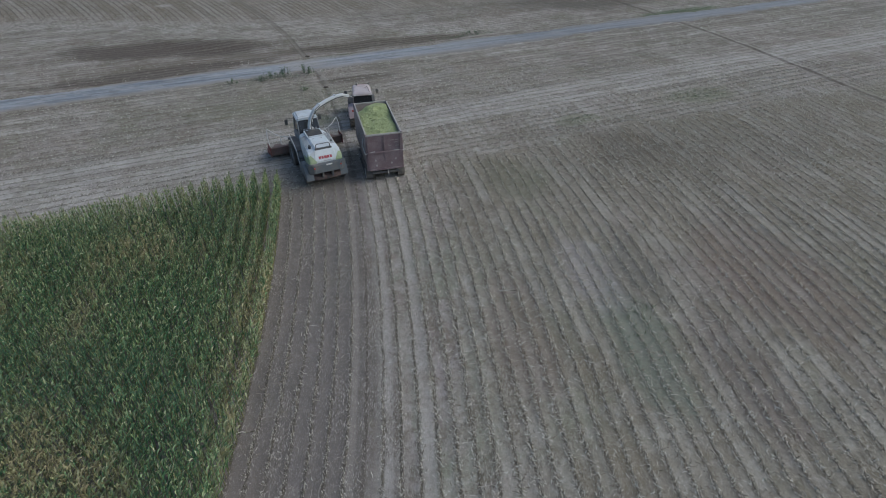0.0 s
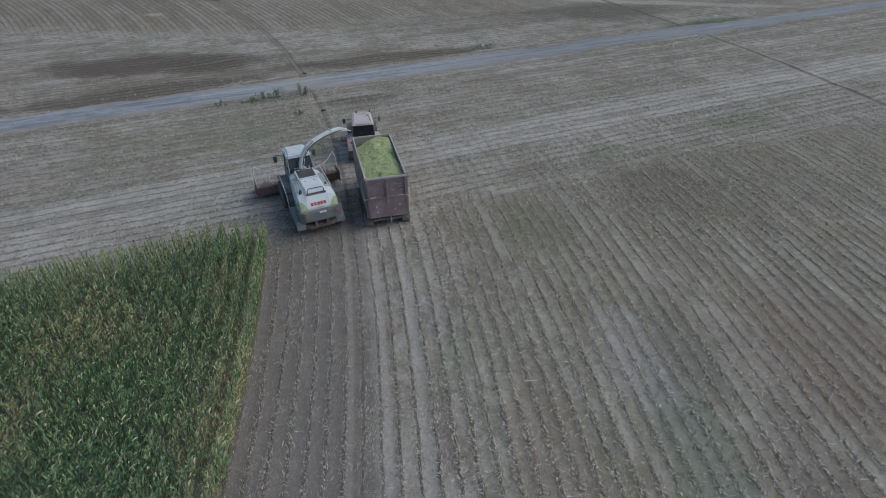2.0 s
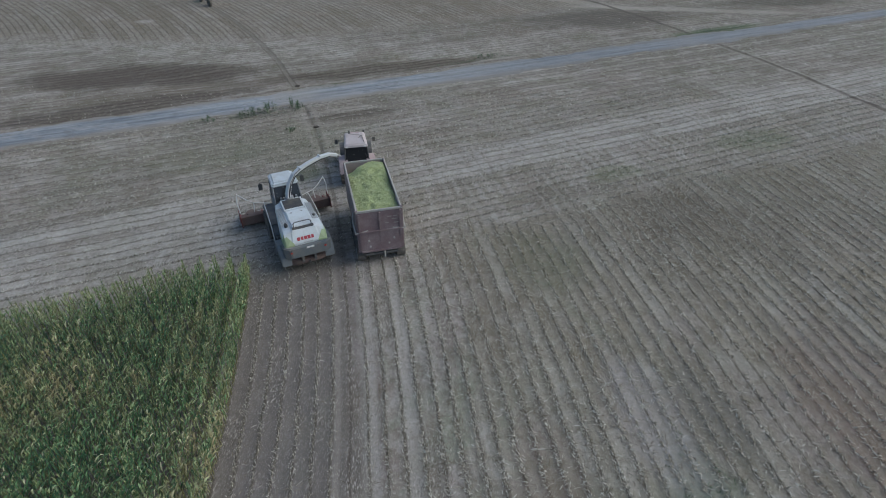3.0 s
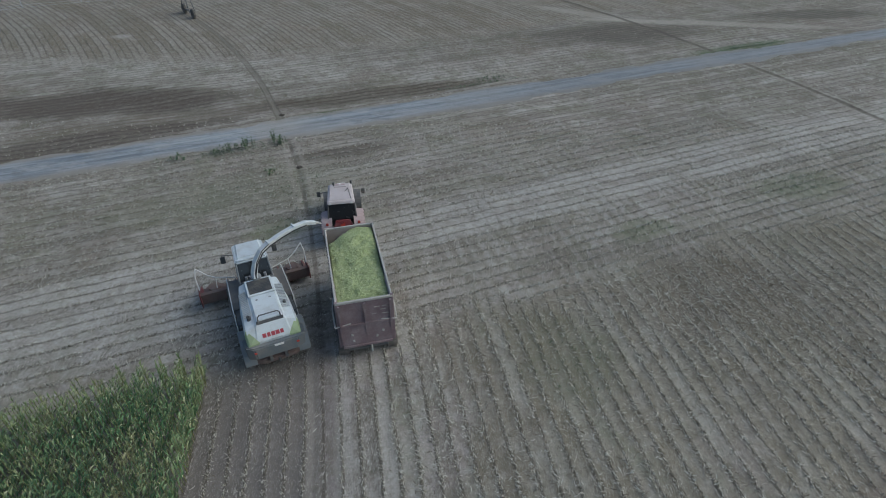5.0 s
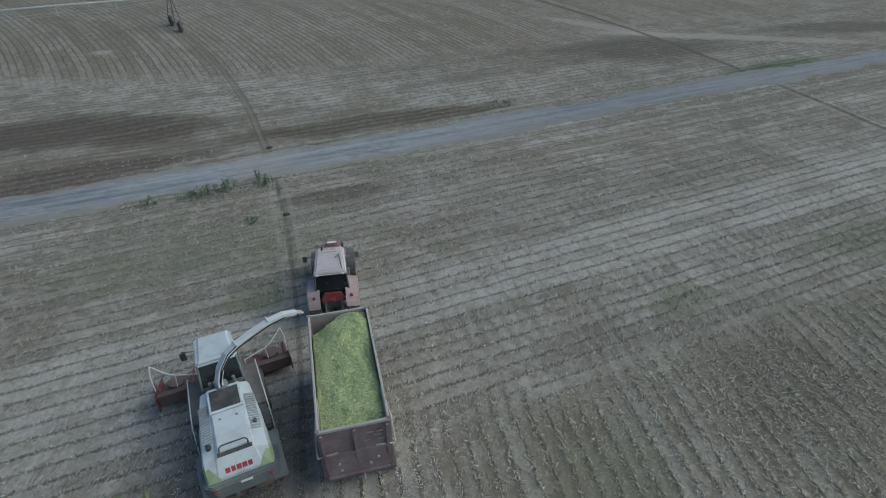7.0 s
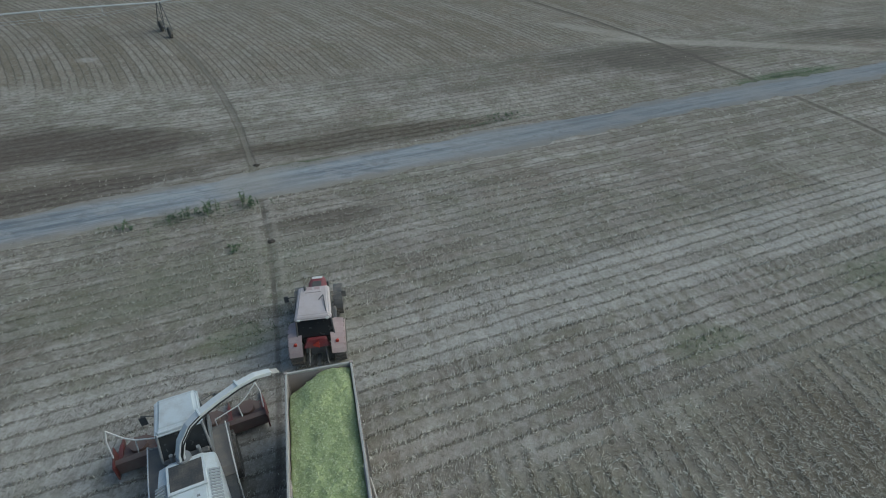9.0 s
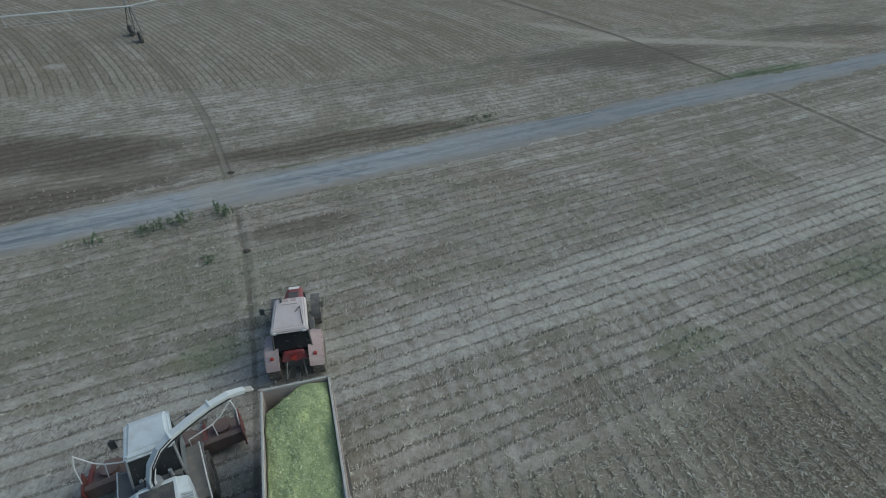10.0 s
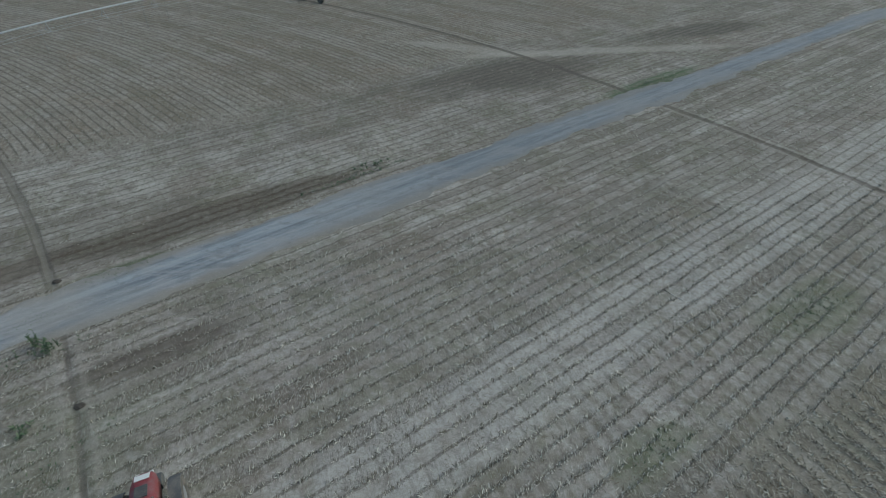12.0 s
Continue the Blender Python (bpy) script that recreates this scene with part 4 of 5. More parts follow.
# ---- tractor ----
def tractor(m):
    """Origin on the ground below the rear axle."""
    t = thing("tractor", m, "dusty red farm tractor with pale roof, hitched to a trailer", "tractor")
    bm = bmesh.new()
    prism(bm, [(-0.55, 0.75), (-0.5, 1.2), (0.9, 1.25), (3.3, 1.05), (3.3, 0.7), (1.0, 0.6)], -0.34, 0.34, 0.03)
    part("chassis", bm, DARK, t)
    bm = bmesh.new()
    hr = lambda y, w, zt, zl: [(-w, y, zl), (-w, y, zt - 0.2), (-w * 0.82, y, zt - 0.04), (-w * 0.4, y, zt), (w * 0.4, y, zt), (w * 0.82, y, zt - 0.04), (w, y, zt - 0.2), (w, y, zl)]
    loft(bm, [hr(1.55, 0.47, 2.02, 1.15), hr(2.4, 0.46, 1.98, 1.12), hr(3.3, 0.43, 1.88, 1.08), hr(3.75, 0.37, 1.74, 1.05), hr(3.9, 0.30, 1.58, 1.05)])
    hood = part("hood", bm, RED, t, "glossy dark red engine hood", True)
    part("hood_vent", box(bmesh.new(), (0, 2.9, 1.945), (0.42, 0.5, 0.03), (-6, 0, 0), 0.01), MESH_GRILLE, hood)
    part("hood_vent", box(bmesh.new(), (0, 2.2, 1.995), (0.36, 0.3, 0.03), (-3, 0, 0), 0.01), MESH_GRILLE, hood)
    bm = bmesh.new()
    box(bm, (0, 3.55, 1.83), (0.5, 0.28, 0.02), (-17, 0, 0), 0.008)
    part("hood_stripe", bm, TUBE, hood)
    bm = bmesh.new()
    box(bm, (0, 3.9, 1.3), (0.56, 0.06, 0.5), bevel=0.02)
    part("front_grille", bm, MESH_GRILLE, hood)
    for sx in (-1, 1):
        bm = bmesh.new()
        box(bm, (sx * 0.22, 3.91, 1.5), (0.16, 0.07, 0.1), bevel=0.02)
        part("headlight", bm, LAMP, hood)
    bm = bmesh.new()
    prism(bm, [(3.6, 0.75), (3.6, 1.05), (4.15, 1.02), (4.25, 0.7), (4.15, 0.6)], -0.42, 0.42, 0.03)
    part("front_weight", bm, DARK, t)
    # cab
    bm = bmesh.new()
    loft(bm, [[(-0.62, -0.35, 1.25), (0.62, -0.35, 1.25), (0.62, 1.5, 1.15), (-0.62, 1.5, 1.15)], [(-0.80, -0.45, 1.75), (0.80, -0.45, 1.75), (0.66, 1.6, 1.75), (-0.66, 1.6, 1.75)],
              [(-0.72, -0.32, 2.78), (0.72, -0.32, 2.78), (0.62, 1.35, 2.78), (-0.62, 1.35, 2.78)]])
    cab = part("cab", bm, GLASS, t, "dark tinted cab glass")
    for x, y0, y1 in ((-0.8, -0.45, -0.32), (0.8, -0.45, -0.32), (-0.66, 1.6, 1.35), (0.66, 1.6, 1.35), (-0.76, 0.55, 0.5), (0.76, 0.55, 0.5)):
        part("cab_pillar", pipe(bmesh.new(), [(x * 0.85, y0 * 0.95, 1.25), (x, y0, 1.75), (x * 0.91, y1, 2.8)], 0.04), DARK, cab)
    bm = bmesh.new()
    rr = lambda g, z, w, l0, l1: [(-w + g, l0 + g, z), (w - g, l0 + g, z), (w * 0.88 - g, l1 - g, z), (-w * 0.88 + g, l1 - g, z)]
    loft(bm, [rr(0.0, 2.76, 0.78, -0.52, 1.55), rr(-0.02, 2.86, 0.78, -0.52, 1.55), rr(0.10, 3.0, 0.78, -0.52, 1.55)])
    bmesh.ops.bevel(bm, geom=list(bm.edges), offset=0.05, segments=3, affect="EDGES")
    roof = part("cab_roof", bm, ROOF, cab, "dusty pale pinkish-white cab roof")
    bm = bmesh.new()
    box(bm, (0, 1.2, 3.0), (0.7, 0.34, 0.06), bevel=0.02)
    part("roof_hatch", bm, ROOF, roof)
    for x in (-0.17, 0.17):
        part("roof_vent", box(bmesh.new(), (x, 1.3, 3.03), (0.24, 0.2, 0.02)), DUSTY_RED, roof)
    bm = bmesh.new()
    pipe(bm, [(0.25, 0.5, 3.0), (0.45, 0.75, 3.07), (0.5, 0.3, 3.06), (0.58, -0.3, 3.0)], 0.02)
    part("antenna_cable", bm, DARK, roof)
    bm = bmesh.new()
    rod(bm, (-0.35, 1.25, 3.0), (-0.35, 1.25, 3.22), 0.055, 10)
    part("beacon", bm, DARK, roof)
    for x in (-0.6, 0.6):
        bm = bmesh.new()
        box(bm, (x, -0.54, 2.84), (0.14, 0.06, 0.09), bevel=0.015)
        part("work_light", bm, LAMP, roof)
    for sx in (-1, 1):
        bm = bmesh.new()
        pipe(bm, [(sx * 0.66, 1.45, 2.5), (sx * 1.1, 1.5, 2.45), (sx * 1.22, 1.5, 2.4)], 0.018)
        box(bm, (sx * 1.3, 1.52, 2.35), (0.2, 0.06, 0.34), bevel=0.02)
        part("mirror", bm, DARK, t)
    bm = bmesh.new()
    pipe(bm, [(0.62, 1.75, 1.6), (0.64, 1.75, 2.95)], 0.055, 12)
    part("exhaust_pipe", bm, DARK, t)
    # rear mudguards, red rear panel, slow-vehicle plate
    for sx in (-1, 1):
        outer = [(0.0 + 1.08 * math.cos(a), 0.92 + 1.06 * math.sin(a)) for a in np.linspace(0.15 * math.pi, 0.92 * math.pi, 12)]
        inner = [(0.0 + 1.02 * math.cos(a), 0.92 + 1.0 * math.sin(a)) for a in np.linspace(0.92 * math.pi, 0.15 * math.pi, 12)]
        bm = bmesh.new()
        prism(bm, outer + inner, sx * 0.62, sx * 1.24)
        for v in bm.verts:   # the guards fall away outwards
            if abs(v.co.x) > 1.0:
                v.co.z -= 0.10
                v.co.y *= 0.94
        bmesh.ops.bevel(bm, geom=[e for e in bm.edges if min(abs(v.co.x) for v in e.verts) > 1.0], offset=0.05, segments=2, affect="EDGES")
        guard = part("rear_mudguard", bm, DUSTY_RED, t, "dust-covered red rear mudguard")
        bm = bmesh.new()
        rod(bm, (sx * 0.9, -0.74, 1.66), (sx * 0.9, -0.82, 1.66), 0.075, 14)
        part("tail_light", bm, SIGNAL, guard)
        wheel(t, (sx * 0.95, 0, 0.93), 0.93, 0.56, 0.5, GREY, sx, 20)
        wheel(t, (sx * 0.92, 3.05, 0.70), 0.70, 0.44, 0.36, GREY, sx, 18)
        bm = bmesh.new()
        arc_o = [(3.05 + 0.80 * math.cos(a), 0.70 + 0.80 * math.sin(a)) for a in np.linspace(0.22 * math.pi, 0.95 * math.pi, 9)]
        arc_i = [(3.05 + 0.76 * math.cos(a), 0.70 + 0.76 * math.sin(a)) for a in np.linspace(0.95 * math.pi, 0.22 * math.pi, 9)]
        prism(bm, arc_o + arc_i, sx * 0.72, sx * 1.14)
        part("front_mudguard", bm, DARK, t)
        tank = part("fuel_tank", box(bmesh.new(), (sx * 0.62, 1.55, 0.95), (0.42, 1.0, 0.5), bevel=0.06), DARK, t)
        for k in range(3):
            part("step", box(bmesh.new(), (sx * 0.92, 1.2, 0.45 + 0.28 * k), (0.3, 0.34, 0.04)), DARK, tank)
    bm = bmesh.new()
    loft(bm, [[(-0.60, y, 1.30), (0.60, y, 1.30), (0.40, y + 0.08, 1.74), (-0.40, y + 0.08, 1.74)] for y in (-0.72, -0.55)])
    bmesh.ops.bevel(bm, geom=list(bm.edges), offset=0.025, segments=2, affect="EDGES")
    rear = part("rear_panel", bm, RED, t, "red rear panel")
    bm = bmesh.new()
    bmesh.ops.create_cone(bm, cap_ends=True, segments=3, radius1=0.2, radius2=0.2, depth=0.03, matrix=pose(0, -0.735, 1.50, 80, 0, 0) @ pose(0, 0, 0, 0, 0, 90))
    part("warning_triangle", bm, SIGNAL, rear)
    for sx in (-1, 1):
        part("lift_link", pipe(bmesh.new(), [(sx * 0.35, -0.6, 1.3), (sx * 0.4, -1.05, 0.85)], 0.04), DARK, t)
        part("lower_link", pipe(bmesh.new(), [(sx * 0.3, -0.5, 0.7), (sx * 0.42, -1.15, 0.72)], 0.045), DARK, t)
    part("tow_bar", box(bmesh.new(), (0, -0.85, 0.55), (0.16, 0.9, 0.08)), DARK, t)
    return t


# ---- silage trailer ----
TL, TW, TZ0, TZ1 = 6.0, 2.44, 1.0, 3.7


def trailer(m, turn):
    """Origin on the ground below the middle of the tailgate; y runs forward."""
    t = thing("silage_trailer", m, "tall faded maroon corrugated silage trailer on rubber tracks, fully loaded", "trailer")
    w = TW / 2
    bm = bmesh.new()
    box(bm, (0, TL / 2, TZ0 + 0.05), (TW - 0.1, TL, 0.1))
    for x in (-0.5, 0.5):
        box(bm, (x, TL / 2 + 0.1, TZ0 - 0.12), (0.16, TL + 0.2, 0.24))
    for k in range(7):
        box(bm, (0, 0.4 + k * 0.85, TZ0 - 0.05), (TW - 0.2, 0.1, 0.1))
    part("floor_frame", bm, DARK, t)
    for sx in (-1, 1):
        # corrugated side in two lengths: the front one stands proud of the rear one
        for name, y0, y1, off in (("side_panel", 1.55, TL, 0.05), ("side_panel", 0.0, 1.52, 0.0)):
            n = int(round((y1 - y0) / 0.27))
            prof = []
            for i in range(n):
                a = y0 + (y1 - y0) * i / n
                d = (y1 - y0) / n
                prof += [(a, 0.0), (a + d * 0.45, 0.0), (a + d * 0.55, 0.055), (a + d * 0.9, 0.055)]
            prof.append((y1, 0.0))
            bm = bmesh.new()
            rings = []
            for z in (TZ0 + 0.02, TZ1 - 0.06):
                outer = [(sx * (w + off + d), y, z) for y, d in prof]
                inner = [(sx * (w + off - 0.05), y, z) for y, d in reversed(prof)]
                rings.append(outer + inner)
            loft(bm, rings)
            part(name, bm, TRAILER_SIDE, t, "faded pinkish-grey corrugated steel side")
        bm = bmesh.new()
        box(bm, (sx * (w + 0.03), TL / 2, TZ1 - 0.03), (0.085, TL + 0.08, 0.1), bevel=0.02)
        part("top_rail", bm, TRAILER_RIM, t, "pale worn steel top rail")
        for y in (TL, 0.0):
            part("corner_post", box(bmesh.new(), (sx * (w + 0.04), y, (TZ0 + TZ1) / 2), (0.14, 0.12, TZ1 - TZ0 + 0.1), bevel=0.02), TRAILER_SIDE if y else TRAILER_RED, t)
        # tailgate ram and its lug
        bm = bmesh.new()
        pipe(bm, [(sx * (w + 0.2), -0.08, 2.35), (sx * (w + 0.22), 0.9, 2.5), (sx * (w + 0.12), 1.5, 2.75)], 0.035)
        pipe(bm, [(sx * (w + 0.22), -0.1, 2.3), (sx * (w - 0.5), -0.12, 2.45)], 0.03)
        part("tailgate_arm", bm, TRAILER_RIM, t)
        # tracked running gear
        yr, yf, rr, rf = 0.62, 4.1, 0.42, 0.34
        bm = bmesh.new()
        top = [(yr + (rr + 0.05) * math.cos(a), 0.47 + (rr + 0.05) * math.sin(a)) for a in np.linspace(1.5 * math.pi, 0.5 * math.pi, 12)]
        nose = [(yf + (rf + 0.05) * math.cos(a), 0.39 + (rf + 0.05) * math.sin(a)) for a in np.linspace(0.5 * math.pi, -0.5 * math.pi, 12)]
        outline = top + nose
        cy, cz = (yr + yf) / 2, 0.44
        inner = [(cy + (y - cy) * 0.972, cz + (z - cz) * 0.88) for y, z in outline]
        n = len(outline)
        rows4 = [[bm.verts.new((sx * x, y, z)) for y, z in prof] for x, prof in ((0.92, outline), (1.42, outline), (1.42, inner), (0.92, inner))]
        for k in range(4):
            a, b = rows4[k], rows4[(k + 1) % 4]
            for i in range(n):
                bm.faces.new((a[i], a[(i + 1) % n], b[(i + 1) % n], b[i]))
        gear = part("track", bm, RUBBER, t, "dusty rubber track belt")
        for y, z, r in ((yr, 0.47, rr), (yf, 0.39, rf)):
            bm = bmesh.new()
            lathe(bm, [(-0.17, r), (0.17, r), (0.19, r * 0.9), (0.1, r * 0.75), (0.06, r * 0.3), (0.1, r * 0.2), (0.1, 0.02), (-0.12, 0.02), (-0.12, r * 0.8)], (sx * 1.24, y, z), 22)
            if sx < 0:
                for v in bm.verts:
                    v.co.x = 2 * sx * 1.24 - v.co.x
            part("idler_wheel", bm, TRAILER_RIM, gear, "pale dusty idler wheel", True)
        for k in range(4):
            bm = bmesh.new()
            y = 1.38 + k * 0.66
            rod(bm, (sx * 1.0, y, 0.27), (sx * 1.40, y, 0.27), 0.19, 16)
            rod(bm, (sx * 1.40, y, 0.27), (sx * 1.44, y, 0.27), 0.07, 10)
            part("track_roller", bm, DARK, gear)
        bm = bmesh.new()
        box(bm, (sx * 1.02, 2.35, 0.62), (0.16, 3.1, 0.14), bevel=0.02)
        box(bm, (sx * 0.7, 2.35, 0.78), (0.5, 0.7, 0.2), bevel=0.02)
        part("track_frame", bm, DARK, t)
    # front wall with rail, tailgate with ribs, marks and latch
    wall = part("front_wall", box(bmesh.new(), (0, TL, (TZ0 + TZ1) / 2 - 0.05), (TW, 0.06, TZ1 - TZ0 - 0.1)), TRAILER_SIDE, t)
    for k in range(5):
        part("upright_rib", box(bmesh.new(), (-1.0 + k * 0.5, TL + 0.05, (TZ0 + TZ1) / 2 - 0.05), (0.08, 0.06, TZ1 - TZ0 - 0.15)), TRAILER_SIDE, wall)
    bm = bmesh.new()
    box(bm, (0, TL, TZ1 - 0.03), (TW + 0.14, 0.085, 0.1), bevel=0.02)
    part("top_rail", bm, TRAILER_RIM, t)
    bm = bmesh.new()
    loft(bm, [[(-w, -0.02, TZ1 - 0.1), (w, -0.02, TZ1 - 0.1), (w, 0.05, TZ1 - 0.1), (-w, 0.05, TZ1 - 0.1)], [(-w * 0.94, -0.14, TZ0 - 0.05), (w * 0.94, -0.14, TZ0 - 0.05), (w * 0.94, -0.07, TZ0 - 0.05), (-w * 0.94, -0.07, TZ0 - 0.05)]])
    gate = part("tailgate", bm, TRAILER_RED, t, "faded maroon steel tailgate with dusty streaks")
    for x in (-1.2, 0.0, 1.2):
        part("upright_rib", box(bmesh.new(), (x * 0.97, -0.11, (TZ0 + TZ1) / 2), (0.1, 0.08, TZ1 - TZ0 - 0.2), (2.6, 0, 0)), TRAILER_RED, gate)
    for z in (2.35, TZ0 + 0.05):
        part("cross_rib", box(bmesh.new(), (0, -0.13 + (z - 2.35) * 0.045, z), (TW * 0.95, 0.08, 0.1)), TRAILER_RED, gate)
    bm = bmesh.new()
    box(bm, (0, -0.02, TZ1 - 0.04), (TW + 0.16, 0.10, 0.12), bevel=0.02)
    part("tailgate_rail", bm, TRAILER_RIM, gate, "pale worn steel rail")
    for x, z, ww in ((0.55, 3.18, 0.26), (0.88, 3.18, 0.22), (0.82, 3.0, 0.26), (0.4, 2.8, 0.2), (0.92, 2.75, 0.28)):
        part("faded_marking", box(bmesh.new(), (x, -0.06 + (z - 3.4) * 0.045, z), (ww, 0.02, 0.05)), LETTER_W, gate)
    for x, z in ((-0.7, 1.75), (-0.65, 1.35), (0.45, 1.45), (0.75, 1.75)):
        bm = bmesh.new()
        box(bm, (x, -0.15, z), (0.1, 0.03, 0.12), bevel=0.01)
        part("reflector", bm, TRAILER_RIM, gate)
    bm = bmesh.new()
    rod(bm, (0.15, -0.2, 0.55), (0.15, -0.12, 1.05), 0.04)
    part("latch_handle", bm, TRAILER_RIM, gate)
    bm = bmesh.new()
    box(bm, (0, 0.0, 0.72), (1.9, 0.12, 0.16), bevel=0.02)
    part("rear_bumper", bm, DARK, t)
    # drawbar turned towards the tractor
    bm = bmesh.new()
    tip = Vector((math.sin(turn) * 2.85, TL + math.cos(turn) * 2.85, 0.6))
    for x in (-0.45, 0.45):
        rod(bm, (x, TL - 0.2, 0.85), tip, 0.07)
    rod(bm, (0, TL, TZ0), tip + Vector((0, -0.3, 0.1)), 0.03)
    part("drawbar", bm, GREY, t)
    bm = bmesh.new()
    rod(bm, (-0.6, TL + 0.45, 0.0), (-0.6, TL + 0.45, 0.75), 0.05)
    box(bm, (-0.6, TL + 0.45, 0.02), (0.24, 0.24, 0.04))
    part("parking_stand", bm, GREY, t)
    return t


def load(m):
    """The heap in the trailer: dips at the front left, mounded along the middle."""
    nx, ny = 44, 100
    xs, ys = np.linspace(-TW / 2 + 0.03, TW / 2 - 0.03, nx), np.linspace(0.05, TL - 0.05, ny)
    gx, gy = np.meshgrid(xs, ys)
    z = 3.18 + 0.42 * np.cos(gx / TW * 2.6) - 0.12
    z += 0.25 * np.exp(-((gy - 4.4) / 1.2) ** 2) * np.cos(gx / TW * 2.2) - 0.12 * np.exp(-((gy - 3.3) / 0.7) ** 2)
    z += 0.22 * np.exp(-((gy - 5.3) / 0.7) ** 2) * np.exp(-((gx - 0.25) / 0.7) ** 2)
    z -= 0.75 * smooth(4.9, 6.2, gy) * smooth(0.7, -1.3, gx)
    z -= 0.15 * smooth(1.0, 0.0, gy)
    z += 0.24 * smooth(0.3, 1.2, gx) + 0.12 * smooth(-0.4, -1.2, gx) * smooth(5.2, 4.0, gy)
    z += 0.07 * vnoise(gx * 2.3, gy * 2.3, 11) + 0.04 * vnoise(gx * 6, gy * 6, 12) + 0.02 * vnoise(gx * 15, gy * 15, 13)
    verts = np.stack([gx, gy, z], -1).reshape(-1, 3)
    skirt_z = np.full(len(verts), 1.12)
    verts2 = np.concatenate([verts, np.column_stack([verts[:, 0], verts[:, 1], skirt_z])])
    top = grid_faces(nx, ny)
    i = np.arange(nx * ny).reshape(ny, nx)
    rim = np.concatenate([i[0, :], i[1:, -1], i[-1, -2::-1], i[-2:0:-1, 0]])
    nxt = np.roll(rim, -1)
    walls = np.stack([rim, rim + nx * ny, nxt + nx * ny, nxt], -1)
    # loose chips on top
    rng = np.random.default_rng(4)
    k = 5200
    cx, cy = rng.uniform(xs[0] + 0.05, xs[-1] - 0.05, k), rng.uniform(0.1, TL - 0.1, k)
    ii = np.clip(np.round((cy - ys[0]) / (ys[1] - ys[0])).astype(int), 0, ny - 1) * nx + np.clip(np.round((cx - xs[0]) / (xs[1] - xs[0])).astype(int), 0, nx - 1)
    c = np.stack([cx, cy, verts[ii, 2] + 0.02], -1)
    a, tilt, ln, wd = rng.uniform(0, 6.28, k), rng.uniform(-0.3, 0.3, k), rng.uniform(0.015, 0.045, k), rng.uniform(0.010, 0.024, k)
    u = np.stack([np.cos(a) * np.cos(tilt), np.sin(a) * np.cos(tilt), np.sin(tilt)], -1) * ln[:, None]
    v = np.stack([-np.sin(a), np.cos(a), rng.uniform(-0.4, 0.4, k)], -1) * wd[:, None]
    chips = np.stack([c - u - v, c + u - v, c + u + v, c - u + v], 1).reshape(-1, 3)
    n0 = len(verts2)
    cf = np.arange(n0, n0 + 4 * k).reshape(k, 4)
    mi = np.concatenate([np.zeros(len(top) + len(walls)), np.ones(k)])
    ob = mesh_object("chopped_maize_load", np.concatenate([verts2, chips]), [np.concatenate([top, walls, cf])], [CHOPPED, CHIP], mi)
    ob.matrix_world = m
    tagged(ob, "heap of pale green chopped maize filling the silage trailer", "silage", kind="stuff")


HARVESTER_AT = pose(-8.77, 34.93, 0, 0, 0, 27.0)
TRAILER_AT = pose(-4.67, 35.73, 0, 0, 0, 15.8)
TRACTOR_AT = pose(-7.52, 45.48, 0, 0, 0, 11.7) @ Matrix.Scale(1.05, 4)
harvester(HARVESTER_AT)
trailer(TRAILER_AT, radians(-3.6))
load(TRAILER_AT)
tractor(TRACTOR_AT)


# ---- irrigation pivot ----
PIV = math.atan2(100.9, 119.9)
RAD, TAN = Vector((math.cos(PIV), math.sin(PIV), 0)), Vector((-math.sin(PIV), math.cos(PIV), 0))


def pivot_point(r, side=0.0, z=0.0):
    return Vector((CX, CY, z)) + RAD * r + TAN * side


def arch(f, low=3.9, rise=1.1):
    return low + rise * math.sin(math.pi * f)


